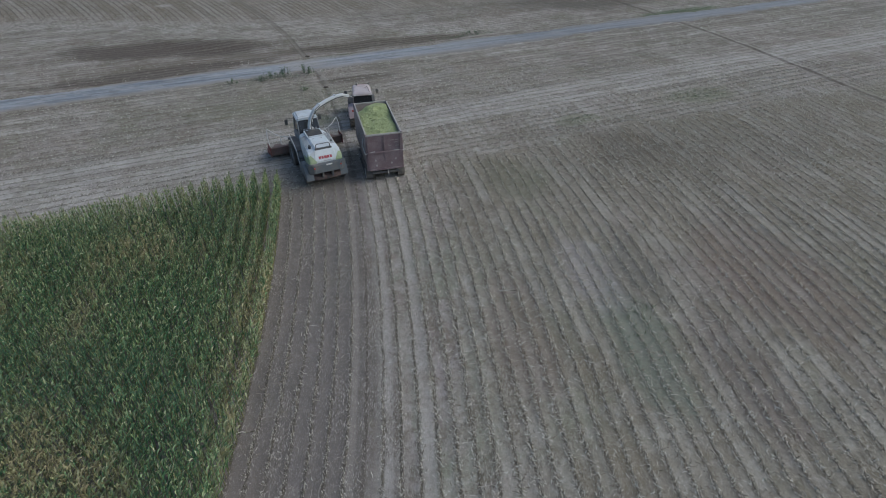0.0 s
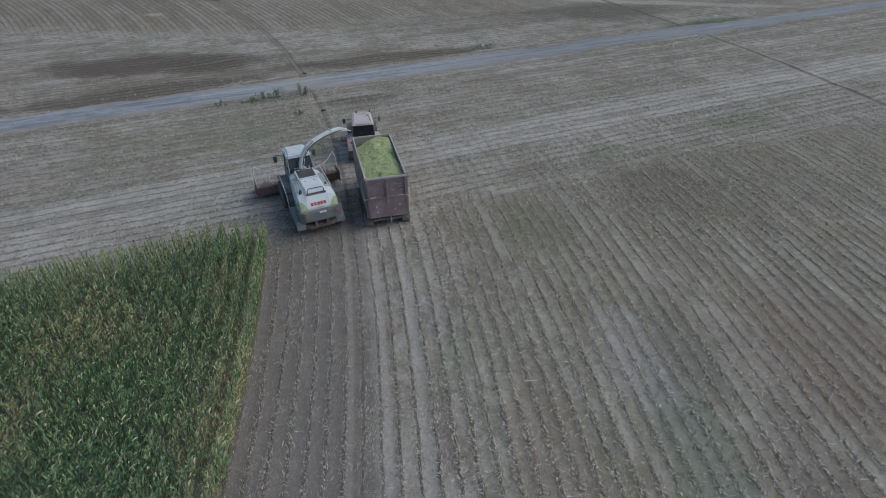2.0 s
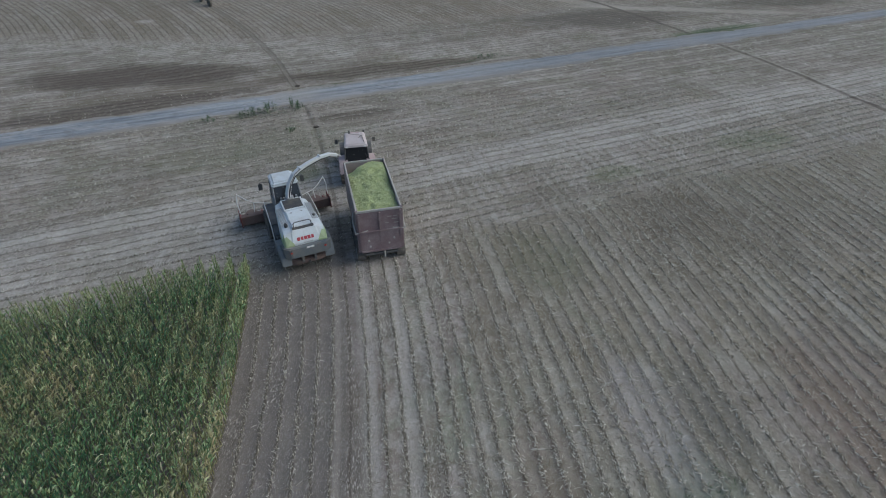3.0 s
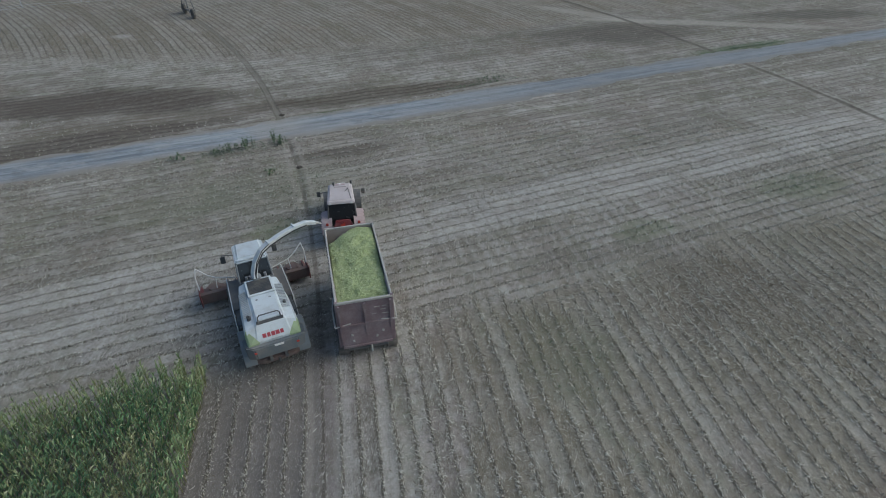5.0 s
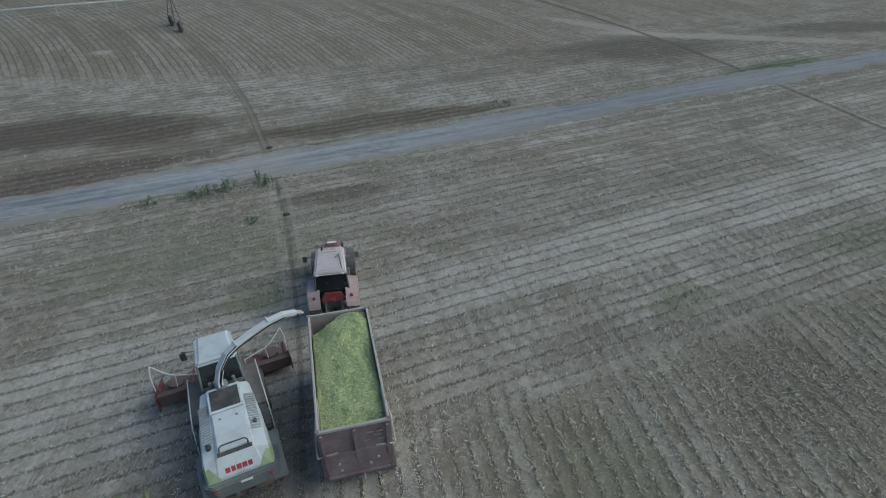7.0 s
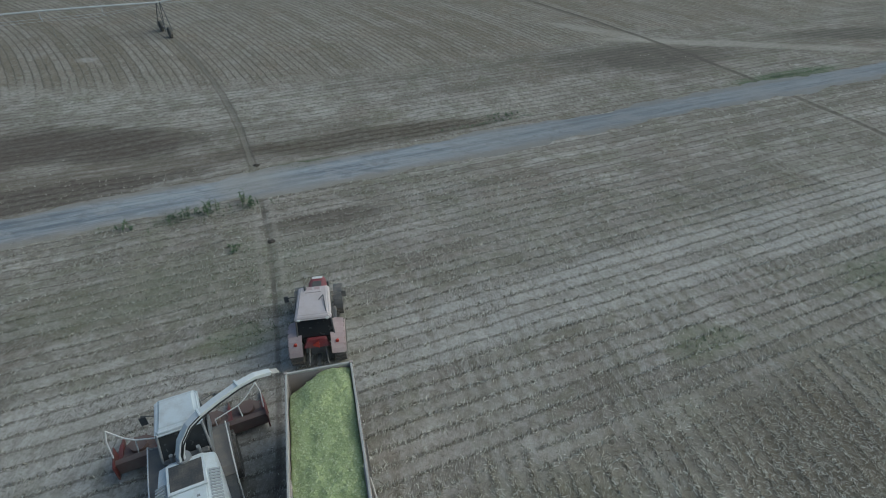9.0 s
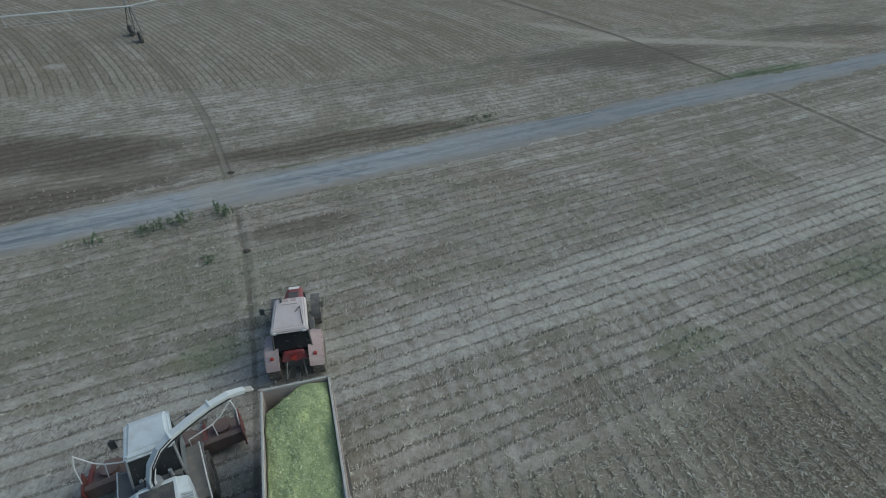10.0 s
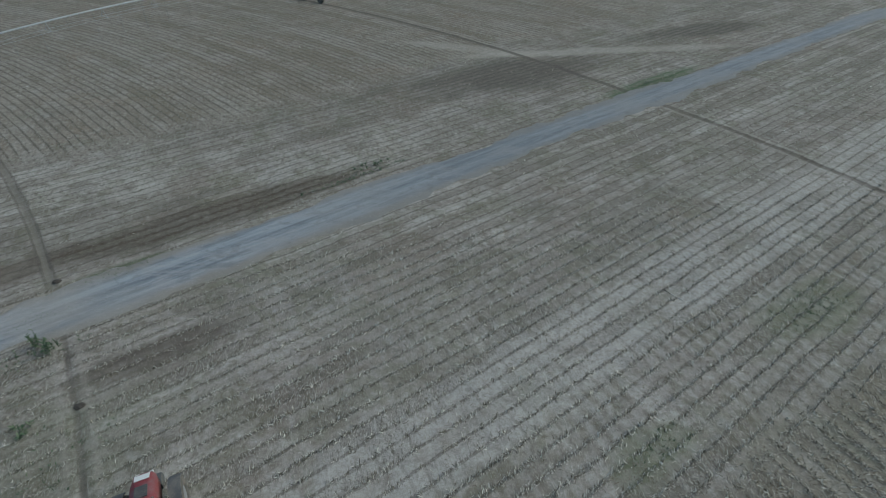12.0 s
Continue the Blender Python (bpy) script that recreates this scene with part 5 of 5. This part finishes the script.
def pivot():
    origin = pivot_point(RUT_L)
    t = thing("irrigation_pivot", Matrix.Translation(origin), "galvanised centre-pivot irrigation span on a wheeled tower in the far field", "irrigation")
    loc = lambda r, side=0.0, z=0.0: pivot_point(r, side, z) - origin
    for r0, r1 in ((RUT_L - 51.3, RUT_L), (RUT_L, RUT_R)):
        n = 24
        bm = bmesh.new()
        pipe(bm, [loc(r0 + (r1 - r0) * i / n, 0, arch(i / n)) for i in range(n + 1)], 0.105, 10)
        span = part("pipe", bm, GALV, t, "bluish galvanised water pipe")
        for side in (-1, 1):
            bm = bmesh.new()
            pts = [loc(r0 + (r1 - r0) * i / 8, side * (0.0 if i in (0, 8) else 0.75), arch(i / 8) - (0.1 if i in (0, 8) else 0.95)) for i in range(9)]
            for a, b in zip(pts, pts[1:]):
                rod(bm, a, b, 0.014, 5)
            part("truss_rod", bm, GALV, span)
        for i in range(1, 8):
            bm = bmesh.new()
            top, r = arch(i / 8), r0 + (r1 - r0) * i / 8
            for side in (-1, 1):
                rod(bm, loc(r, 0, top), loc(r, side * 0.75, top - 0.95), 0.022, 5)
            rod(bm, loc(r, -0.75, top - 0.95), loc(r, 0.75, top - 0.95), 0.018, 5)
            part("spreader", bm, GALV, span)
        for i in range(1, 17):
            r = r0 + (r1 - r0) * i / 17
            z = arch(i / 17)
            bm = bmesh.new()
            pipe(bm, [loc(r, 0.0, z + 0.05), loc(r, 0.12, z + 0.22), loc(r, 0.25, z), loc(r, 0.27, 1.6)], 0.011, 5)
            part("drop_hose", bm, GREY, span)
    for r in (RUT_L - 51.3, RUT_L, RUT_R):
        bm = bmesh.new()
        for side in (-1, 1):
            for q in (-0.4, 0.4):
                rod(bm, loc(r + q * 0.5, side * 0.12, 3.9), loc(r + q, side * 1.75, 0.75), 0.055, 6)
            rod(bm, loc(r - 0.28, side * 0.9, 2.35), loc(r + 0.28, side * 0.9, 2.35), 0.025, 5)
        rod(bm, loc(r, -2.0, 0.72), loc(r, 2.0, 0.72), 0.085, 8)
        rod(bm, loc(r - 0.3, -0.95, 2.2), loc(r - 0.3, 0.95, 2.2), 0.025, 5)
        tower = part("tower", bm, DARK, t, "dark steel drive tower")
        for side in (-1, 1):
            bm = bmesh.new()
            lathe(bm, [(-0.15, 0.36), (-0.17, 0.62), (-0.1, 0.68), (0.1, 0.68), (0.17, 0.62), (0.15, 0.36), (0.05, 0.1), (-0.05, 0.1)], (0, 0, 0), 20)
            for k in range(12):
                bmesh.ops.create_cube(bm, size=1.0, matrix=Matrix.Rotation(2 * math.pi * k / 12, 4, "X") @ pose(0, 0, 0.68) @ Matrix.Diagonal((0.28, 0.06, 0.06, 1)))
            ob = part("tower_wheel", bm, RUBBER, tower, "dusty black lugged tyre")
            ob.matrix_basis = Matrix.Translation(loc(r, side * 1.95, 0.62)) @ Matrix.Rotation(PIV, 4, "Z")
        bm = bmesh.new()
        box(bm, loc(r, 0.25, 4.35), (0.3, 0.35, 0.6), (0, 0, math.degrees(PIV)), 0.02)
        part("control_box", bm, GREY, tower)


pivot()


# ---- standing maize ----
def strips(centres, dirs, widths):
    """Ribbon verts (n, k+1, 2, 3) from centre lines (n, k+1, 3), side vectors (n, 3) and widths (k+1,) or (n, k+1)."""
    off = dirs[:, None, :] * np.asarray(widths)[..., :, None] * 0.5
    return np.stack([centres - off, centres + off], 2)


def strip_faces(n, k, start=0):
    base = start + np.arange(n)[:, None, None] * (2 * (k + 1))
    j = np.arange(k)[None, :, None] * 2
    q = np.array([0, 1, 3, 2])[None, None, :]
    return (base + j + q).reshape(-1, 4)


def ribbons(rng, root, azimuth, length, lift, droop, width, k=4, twist=0.0):
    """Arching ribbons that start at root (n, 3)."""
    n = len(root)
    f = np.linspace(0, 1, k + 1)[None, :]
    ang = lift[:, None] - droop[:, None] * f
    step = length[:, None] / k
    dx = np.cumsum(np.concatenate([np.zeros((n, 1)), np.cos(ang[:, :-1]) * step], 1), 1)
    dz = np.cumsum(np.concatenate([np.zeros((n, 1)), np.sin(ang[:, :-1]) * step], 1), 1)
    ca, sa = np.cos(azimuth)[:, None], np.sin(azimuth)[:, None]
    c = np.stack([root[:, None, 0] + dx * ca, root[:, None, 1] + dx * sa, root[:, None, 2] + dz], -1)
    side = np.stack([-np.sin(azimuth), np.cos(azimuth), rng.uniform(-twist, twist, n)], -1)
    prof = np.interp(np.linspace(0, 1, k + 1), [0, 0.3, 0.7, 1], [0.55, 1.0, 0.75, 0.06])
    return strips(c, side, width[:, None] * prof[None, :]).reshape(-1, 3)


def gather(name, pieces, mats, label, category):
    """One object of kind stuff from (verts, faces, material index) pieces."""
    vs, fs, ms, at = [], [], [], 0
    for v, f, mi in pieces:
        vs.append(v)
        fs.append(f + at)
        ms.append(np.full(len(f), mi))
        at += len(v)
    ob = mesh_object(name, np.concatenate(vs), [np.concatenate(fs)], mats, np.concatenate(ms))
    return tagged(ob, label, category, kind="stuff")


def build_maize():
    rng = np.random.default_rng(11)
    rows = np.arange(ROW0 - PITCH, ROW0 - PITCH - 34, -PITCH)
    pts = []
    for r in rows:
        th = np.arange(0.02, 0.27, 0.15 / r)
        th = th + rng.normal(0, 0.03 / r, len(th))
        rr = r + rng.normal(0, 0.02, len(th))
        pts.append(np.stack([CX + rr * np.cos(th), CY + rr * np.sin(th)], -1))
    p = np.concatenate(pts)
    end = 36.2 + 0.4 * vnoise(p[:, 0] * 0.5, p[:, 1] * 0.5, 21)
    keep = (s_of(p[:, 0], p[:, 1]) < end) & (rng.random(len(p)) > 0.05) & (p[:, 0] > -38)
    p = p[keep]
    n = len(p)
    z0 = ground_height(p[:, 0], p[:, 1])
    h = 2.15 + 0.22 * vnoise(p[:, 0] * 0.25, p[:, 1] * 0.25, 22) + rng.normal(0, 0.12, n)
    h -= 0.5 * smooth(34.2, 36.2, s_of(p[:, 0], p[:, 1])) + 0.25 * smooth(ROW0 - 1.6, ROW0 - 0.7, r_of(p[:, 0], p[:, 1]))
    lean = rng.normal(0, 0.015, (n, 2))
    pieces = []
    # stalks: three-sided, tapered
    ring = np.array([[math.cos(a), math.sin(a), 0] for a in (0, 2.094, 4.189)])
    foot = np.column_stack([p, z0 - 0.02])
    top = np.column_stack([p + lean * h[:, None], z0 + h])
    sv = np.concatenate([foot[:, None] + ring * 0.016, top[:, None] + ring * 0.007], 1).reshape(-1, 3)
    b = np.arange(n)[:, None] * 6
    sf = np.concatenate([b + np.array([[0, 1, 4, 3]]), b + np.array([[1, 2, 5, 4]]), b + np.array([[2, 0, 3, 5]])])
    pieces.append((sv, sf, 1))
    # leaves in two ranks
    side0 = np.arctan2(p[:, 0] - CX, CY - p[:, 1]) + rng.normal(0, 0.2, n)
    outer = np.where(r_of(p[:, 0], p[:, 1]) > ROW0 - 1.2, 1.2, 1.0) * np.where(s_of(p[:, 0], p[:, 1]) > 36, 1.15, 1.0)   # the outer rows are bushier
    for k in range(15):
        f = 0.20 + 0.056 * k + rng.normal(0, 0.015, n)
        root = foot + (top - foot) * f[:, None]
        az = side0 + (math.pi if k % 2 else 0) + rng.normal(0, 0.4, n)
        length = (0.42 - 0.09 * abs(k - 7) / 7) * rng.uniform(0.6, 1.15, n) * outer * (1.0 if k < 9 else 0.8)
        lift = rng.uniform(0.8, 1.35, n)
        droop = rng.uniform(1.0, 2.4, n)
        v = ribbons(rng, root, az, length, lift, droop, rng.uniform(0.038, 0.07, n), 4, 0.7)
        pieces.append((v, strip_faces(n, 4), 0))
    # tassels
    for k in range(7):
        az = rng.uniform(0, 6.28, n)
        v = ribbons(rng, top, az, rng.uniform(0.16, 0.30, n), rng.uniform(1.15, 1.55, n), rng.uniform(0.1, 0.6, n), np.full(n, 0.045), 1, 0.5)
        pieces.append((v, strip_faces(n, 1), 2))
    # ears
    az = rng.uniform(0, 6.28, n)
    root = foot + (top - foot) * 0.48
    v = ribbons(rng, root, az, np.full(n, 0.26), np.full(n, 1.1), np.full(n, 0.3), np.full(n, 0.06), 2, 0.2)
    pieces.append((v, strip_faces(n, 2), 2))
    gather("standing_maize", pieces, [MAIZE_LEAF, MAIZE_STALK, TASSEL], "dense stand of tall green maize with tan tassels and yellowing leaves", "maize crop")


def blades(rng, p, z, length, width, azimuth, lift):
    """Straight straws or leaf shreds as single quads."""
    n = len(p)
    u = np.stack([np.cos(azimuth) * np.cos(lift), np.sin(azimuth) * np.cos(lift), np.sin(lift)], -1) * length[:, None]
    tw = rng.uniform(-0.7, 0.7, n)
    s = np.stack([-np.sin(azimuth) * np.cos(tw), np.cos(azimuth) * np.cos(tw), np.sin(tw)], -1) * width[:, None] * 0.5
    a = np.column_stack([p, z])
    v = np.stack([a - s, a + s, a + u + s * 0.6, a + u - s * 0.6], 1).reshape(-1, 3)
    return v, np.arange(4 * n).reshape(n, 4)


def row_points(rng):
    """Stub places on curved and straight rows, as far as the harvested ground is in view."""
    out = []
    for r in np.arange(ROW0, ROW0 + 62, PITCH):
        th = np.arange(0.03, 0.45, 0.11 / r)
        th = th + rng.normal(0, 0.05 / r, len(th))
        q = r + 0.07 * vnoise(th * r * 0.5, th * 0 + r, 31) + rng.normal(0, 0.04, len(th))
        x, y = CX + q * np.cos(th), CY + q * np.sin(th)
        k = (arcs_share(x, y) > rng.random(len(th))) & (y > 7) & (y < 62) & (x < 46)
        out.append(np.stack([x[k], y[k], th[k] + math.pi / 2, np.zeros(k.sum())], -1))
    for s in np.arange(HEAD0 - 6 * HEAD_PITCH, 92, HEAD_PITCH):
        pp = np.arange(-48, 92, 0.115)
        pp = pp + rng.normal(0, 0.05, len(pp))
        q = s + 0.07 * vnoise(pp * 0.5, pp * 0 + s, 32) + rng.normal(0, 0.04, len(pp))
        x, y = U[0] * pp + V[0] * q, U[1] * pp + V[1] * q
        k = (1 - arcs_share(x, y) > rng.random(len(pp))) & (np.abs(q - road_mid(pp)) > road_half(pp) + 0.35) & (x > -46) & (x < 70) & (y < 100)
        out.append(np.stack([x[k], y[k], np.full(k.sum(), radians(24.5)), np.zeros(k.sum())], -1))
    for r in np.arange(ROW0 - 70, ROW0 + 90, PITCH * 2):
        th = np.arange(0.35, 0.95, 0.4 / r)
        q = r + rng.normal(0, 0.08, len(th))
        x, y = CX + q * np.cos(th), CY + q * np.sin(th)
        k = (s_of(x, y) > 80) & (arcs_share(x, y) > rng.random(len(th))) & (x > -80) & (x < 60) & (y < 130)
        out.append(np.stack([x[k], y[k], th[k] + math.pi / 2, np.ones(k.sum())], -1))
    return np.concatenate(out)


def build_stubble():
    rng = np.random.default_rng(12)
    q = row_points(rng)
    x, y, row_dir, far = q.T
    thin = 0.5 + 0.5 * vnoise(x * 0.22, y * 0.22, 33) + 0.35 * vnoise(x * 0.9, y * 0.9, 34)
    rut = np.minimum(np.abs(r_of(x, y) - RUT_L), np.abs(r_of(x, y) - RUT_R)) < 0.55
    lane = (s_of(x, y) > 42) & (s_of(x, y) < 46) & (rng.random(len(x)) < 0.45)
    crop = (s_of(x, y) < 37) & (r_of(x, y) < ROW0 - 0.3)
    bare = ((((x + 34) / 13) ** 2 + ((y - 67) / 4.2) ** 2) < 1.1) & (rng.random(len(x)) < 0.97)
    keep = (thin + rng.random(len(x)) > 0.6) & ~rut & ~lane & ~crop & ~bare & ~((y > 64) & (rng.random(len(x)) < 0.93)) & ~((s_of(x, y) > 64) & (rng.random(len(x)) < 0.7)) & ~((x < -8) & (s_of(x, y) > 40) & (rng.random(len(x)) < 0.25))
    x, y, row_dir, far = x[keep], y[keep], row_dir[keep], far[keep]
    n = len(x)
    p, z = np.stack([x, y], -1), ground_height(x, y)
    pieces = []
    # cut stalks
    ring = np.array([[math.cos(a), math.sin(a), 0] for a in (0, 2.094, 4.189)])
    h = rng.uniform(0.06, 0.16, n) * np.where(y > 64, 0.6, 1.0)
    lean = rng.normal(0, 0.25, (n, 2))
    foot, top = np.column_stack([p, z - 0.02]), np.column_stack([p + lean * h[:, None], z + h])
    sv = np.concatenate([foot[:, None] + ring * 0.014, top[:, None] + ring * 0.013], 1).reshape(-1, 3)
    b = np.arange(n)[:, None] * 6
    pieces.append((sv, np.concatenate([b + np.array([[0, 1, 4, 3]]), b + np.array([[1, 2, 5, 4]]), b + np.array([[2, 0, 3, 5]])]), 0))
    # shreds of leaf and husk, most of them combed across the row
    for k in range(5):
        size = 1.0 + 0.5 * far + 0.15 * (s_of(x, y) > 38) * (s_of(x, y) < 61) - 0.35 * ((s_of(x, y) < 36) & (r_of(x, y) < 159)) - 0.3 * ((s_of(x, y) > 38) & (x < -5))
        j = p + rng.normal(0, 0.05 + 0.012 * k, (n, 2))
        az = row_dir + rng.choice([0.9, 0.9, 0.9, 2.4, 0.1, 4.0], n) + rng.normal(0, 0.35, n)
        pieces.append((*blades(rng, j, ground_height(j[:, 0], j[:, 1]) + 0.015, rng.uniform(0.05, 0.17, n) * size, rng.uniform(0.014, 0.038, n) * size, az, rng.uniform(0.0, 0.7, n)), 0))
    gather("maize_stubble", pieces, [STRAW], "rows of short cut maize stubble with pale leaf shreds", "stubble")


def build_litter():
    """Loose straw between the rows, thickest where the curved rows end on the headland."""
    rng = np.random.default_rng(13)
    a = np.stack([rng.uniform(-16, 44, 10000), rng.uniform(8, 66, 10000)], -1)
    # along the curved rows of the older cut the straw lies thick
    r = ROW0 + PITCH * rng.integers(11, 60, 52000) + rng.normal(0, 0.17, 52000)
    th = rng.uniform(0.05, 0.3, 52000)
    d = np.stack([CX + r * np.cos(th), CY + r * np.sin(th)], -1)
    k = (arcs_share(d[:, 0], d[:, 1]) > 0.4) & (d[:, 1] > 8) & (d[:, 0] < 44) & (vnoise(d[:, 0] * 0.2, d[:, 1] * 0.2, 35) + 0.5 * vnoise(d[:, 0] * 0.8, d[:, 1] * 0.8, 36) + rng.uniform(-0.5, 0.9, len(d)) > 0)
    b = np.concatenate([d[k], rng.normal((14.5, 40.5), (4.6, 2.8), (10500, 2)), rng.normal((24, 44.0), (6, 2.4), (2600, 2)), rng.normal((12, 22), (2.0, 4), (500, 2)), rng.normal((-2, 38.5), (4, 1.2), (400, 2))])
    p = np.concatenate([a, b])
    s = s_of(p[:, 0], p[:, 1])
    pr = p_of(p[:, 0], p[:, 1])
    keep = (np.abs(s - road_mid(pr)) > road_half(pr) + 0.2) & ~((r_of(p[:, 0], p[:, 1]) < ROW0 - 0.5) & (s < 38))
    p = p[keep]
    n = len(p)
    root = np.column_stack([p, ground_height(p[:, 0], p[:, 1]) + 0.02])
    bend = rng.normal(0, 0.5, n)
    az = rng.uniform(0, 6.28, n)
    ln, wd = rng.uniform(0.08, 0.28, n), rng.uniform(0.016, 0.036, n)
    h1 = np.stack([np.cos(az), np.sin(az), rng.uniform(0.0, 0.25, n)], -1) * ln[:, None] * 0.5
    h2 = np.stack([np.cos(az + bend), np.sin(az + bend), rng.uniform(-0.15, 0.1, n)], -1) * ln[:, None] * 0.5
    side = np.stack([-np.sin(az), np.cos(az), rng.uniform(-0.5, 0.5, n)], -1)
    c = np.stack([root, root + h1, root + h1 + h2], 1)
    pieces = [(strips(c, side, wd[:, None] * np.array([0.7, 1.0, 0.5])[None, :]).reshape(-1, 3), strip_faces(n, 2), 0)]
    gather("straw_litter", pieces, [LITTER], "scattered pale straw and husk shreds on the soil", "straw")


build_maize()
build_stubble()
build_litter()


# ---- weeds, verge grass, stone and sticks ----
def weed(at, height, stems, seed, spread):
    rng = np.random.default_rng(seed)
    t = thing("weed_clump", Matrix.Translation((at[0], at[1], float(ground_height(at[0], at[1])) - 0.02)), "tall dark green weeds growing at the road verge", "weeds", "weeds by the road")
    for _ in range(stems):
        foot = np.array([[rng.normal(0, spread), rng.normal(0, spread), 0.0]])
        az, hh = rng.uniform(0, 6.28, 1), height * rng.uniform(0.6, 1.05, 1)
        stem = mesh_object("stem", ribbons(rng, foot, az, hh, np.full(1, 1.45), rng.uniform(0.0, 0.5, 1), np.full(1, 0.03), 3, 0.3), [strip_faces(1, 3)], [WEED])
        stem.parent = t
        for k in range(10):
            f = 0.1 + k * 0.09
            root = foot + np.column_stack([np.cos(az) * hh * f * 0.16, np.sin(az) * hh * f * 0.16, hh * f * 0.95])
            v = ribbons(rng, root, rng.uniform(0, 6.28, 1), rng.uniform(0.14, 0.30, 1), rng.uniform(0.2, 1.1, 1), rng.uniform(0.2, 1.2, 1), rng.uniform(0.04, 0.08, 1), 3, 0.6)
            mesh_object("leaf", v, [strip_faces(1, 3)], [WEED]).parent = stem


for k, (x, y, h, n, sp) in enumerate([(-17.5, 57.9, 1.15, 9, 0.22), (-18.3, 57.6, 0.6, 7, 0.3), (-19.2, 57.4, 0.95, 7, 0.2), (-20.0, 57.0, 0.5, 7, 0.3), (-15.3, 58.9, 0.8, 10, 0.2), (-15.9, 59.3, 1.1, 6, 0.10),
                                       (-22.6, 55.8, 0.3, 8, 0.35), (2.4, 74.3, 0.28, 7, 0.6), (3.8, 74.9, 0.25, 6, 0.5), (-14.6, 53.7, 0.3, 6, 0.3)]):
    weed((x, y), h, n, 40 + k, sp)


def build_verge():
    """Short grass and seedlings: road verge and green patches in the stubble."""
    rng = np.random.default_rng(14)
    sets = []
    for cx, cy, a, b, turn, k in ((34.0, 87.2, 7.0, 0.8, 24.5, 260), (-13.6, 64.9, 2.6, 0.5, 22, 200), (-18.5, 57.5, 5.0, 1.0, 24, 150), (1.5, 73.6, 6, 0.4, 24.5, 160), (5.0, 36.0, 1.8, 2.6, 20, 40), (10, 21, 1.4, 2.6, 5, 60),
                                  (11.8, 47.2, 1.6, 0.6, 24, 30), (-11.5, 47.5, 2.6, 1.6, 24, 70), (24.6, 53.3, 2.8, 1.2, 24, 100), (-13.6, 52, 4.2, 2.4, 20, 50), (-20, 60.0, 8, 0.35, 24.5, 380), (14, 75.8, 12, 0.3, 26, 200)):
        q = rng.normal(0, 1, (k, 2)) * (a * 0.5, b * 0.5)
        c, s = math.cos(radians(turn)), math.sin(radians(turn))
        sets.append(np.stack([cx + q[:, 0] * c - q[:, 1] * s, cy + q[:, 0] * s + q[:, 1] * c], -1))
    p = np.concatenate(sets)
    n = len(p)
    root = np.column_stack([p, ground_height(p[:, 0], p[:, 1])])
    pieces = []
    for k in range(4):
        r = root + np.column_stack([rng.normal(0, 0.05, (n, 2)), np.zeros(n)])
        pieces.append((ribbons(rng, r, rng.uniform(0, 6.28, n), rng.uniform(0.07, 0.18, n), rng.uniform(0.4, 1.3, n), rng.uniform(0.2, 1.2, n), rng.uniform(0.02, 0.045, n), 2, 0.6), strip_faces(n, 2), 0))
    gather("verge_grass", pieces, [WEED], "patches of short green grass and seedlings", "grass")


build_verge()


def clod(name, at, size, mat, label, category, seed):
    bm = bmesh.new()
    bmesh.ops.create_icosphere(bm, subdivisions=3, radius=1.0)
    for v in bm.verts:
        v.co *= 1 + 0.35 * noise.noise(v.co * 1.7 + Vector((seed, 0, 0))) + 0.2 * noise.noise(v.co * 4.5 + Vector((0, seed, 0)))
        v.co = Vector((v.co.x * size[0], v.co.y * size[1], max(v.co.z, -0.3) * size[2]))
    me = bpy.data.meshes.new(name)
    bm.to_mesh(me)
    bm.free()
    me.materials.append(mat)
    ob = new(name, me)
    ob.location = (at[0], at[1], float(ground_height(at[0], at[1])) + size[2] * 0.15)
    tagged(ob, label, category)


clod("pale_scrap", (10.3, 18.64), (0.13, 0.06, 0.03), LITTER, "small whitish scrap lying among the stubble", "scrap", 2)
clod("pale_scrap", (11.57, 46.53), (0.08, 0.05, 0.03), TUBE, "small whitish scrap lying among the stubble", "scrap", 3)


CLOD = paint("dark_damp_soil", (0.07, 0.06, 0.05), 0.95, dirt=(0.12, 0.10, 0.08), share=0.5)
clod("soil_clod", (-16.7, 64.8), (0.24, 0.17, 0.09), CLOD, "dark damp soil clod at the rut beside the road", "clod", 5)
clod("soil_clod", (-12.7, 54.9), (0.26, 0.2, 0.08), CLOD, "dark damp soil clod in the wheel rut", "clod", 6)


def stick(at, length, turn, seed):
    rng = np.random.default_rng(seed)
    bm = bmesh.new()
    d = Vector((math.cos(radians(turn)), math.sin(radians(turn)), 0))
    pts = [d * (length * (f - 0.5)) + Vector((rng.normal(0, 0.02), rng.normal(0, 0.02), 0.05 + 0.03 * rng.random())) for f in np.linspace(0, 1, 6)]
    pipe(bm, pts, 0.018, 6)
    rod(bm, pts[3], pts[3] + Vector((-d.y, d.x, 0.2)) * length * 0.25, 0.011, 5)
    me = bpy.data.meshes.new("dry_stalk")
    bm.to_mesh(me)
    bm.free()
    me.materials.append(STRAW)
    ob = new("dry_stalk", me)
    ob.location = (at[0], at[1], float(ground_height(at[0], at[1])) - 0.02)
    tagged(ob, "long dry maize stalk lying across the stubble", "stalk", "fallen stalks")


stick((17.7, 55.9), 1.3, 118, 51)
stick((3.3, 23.4), 0.95, 5, 52)
stick((-8.6, 14.0), 0.9, 8, 53)
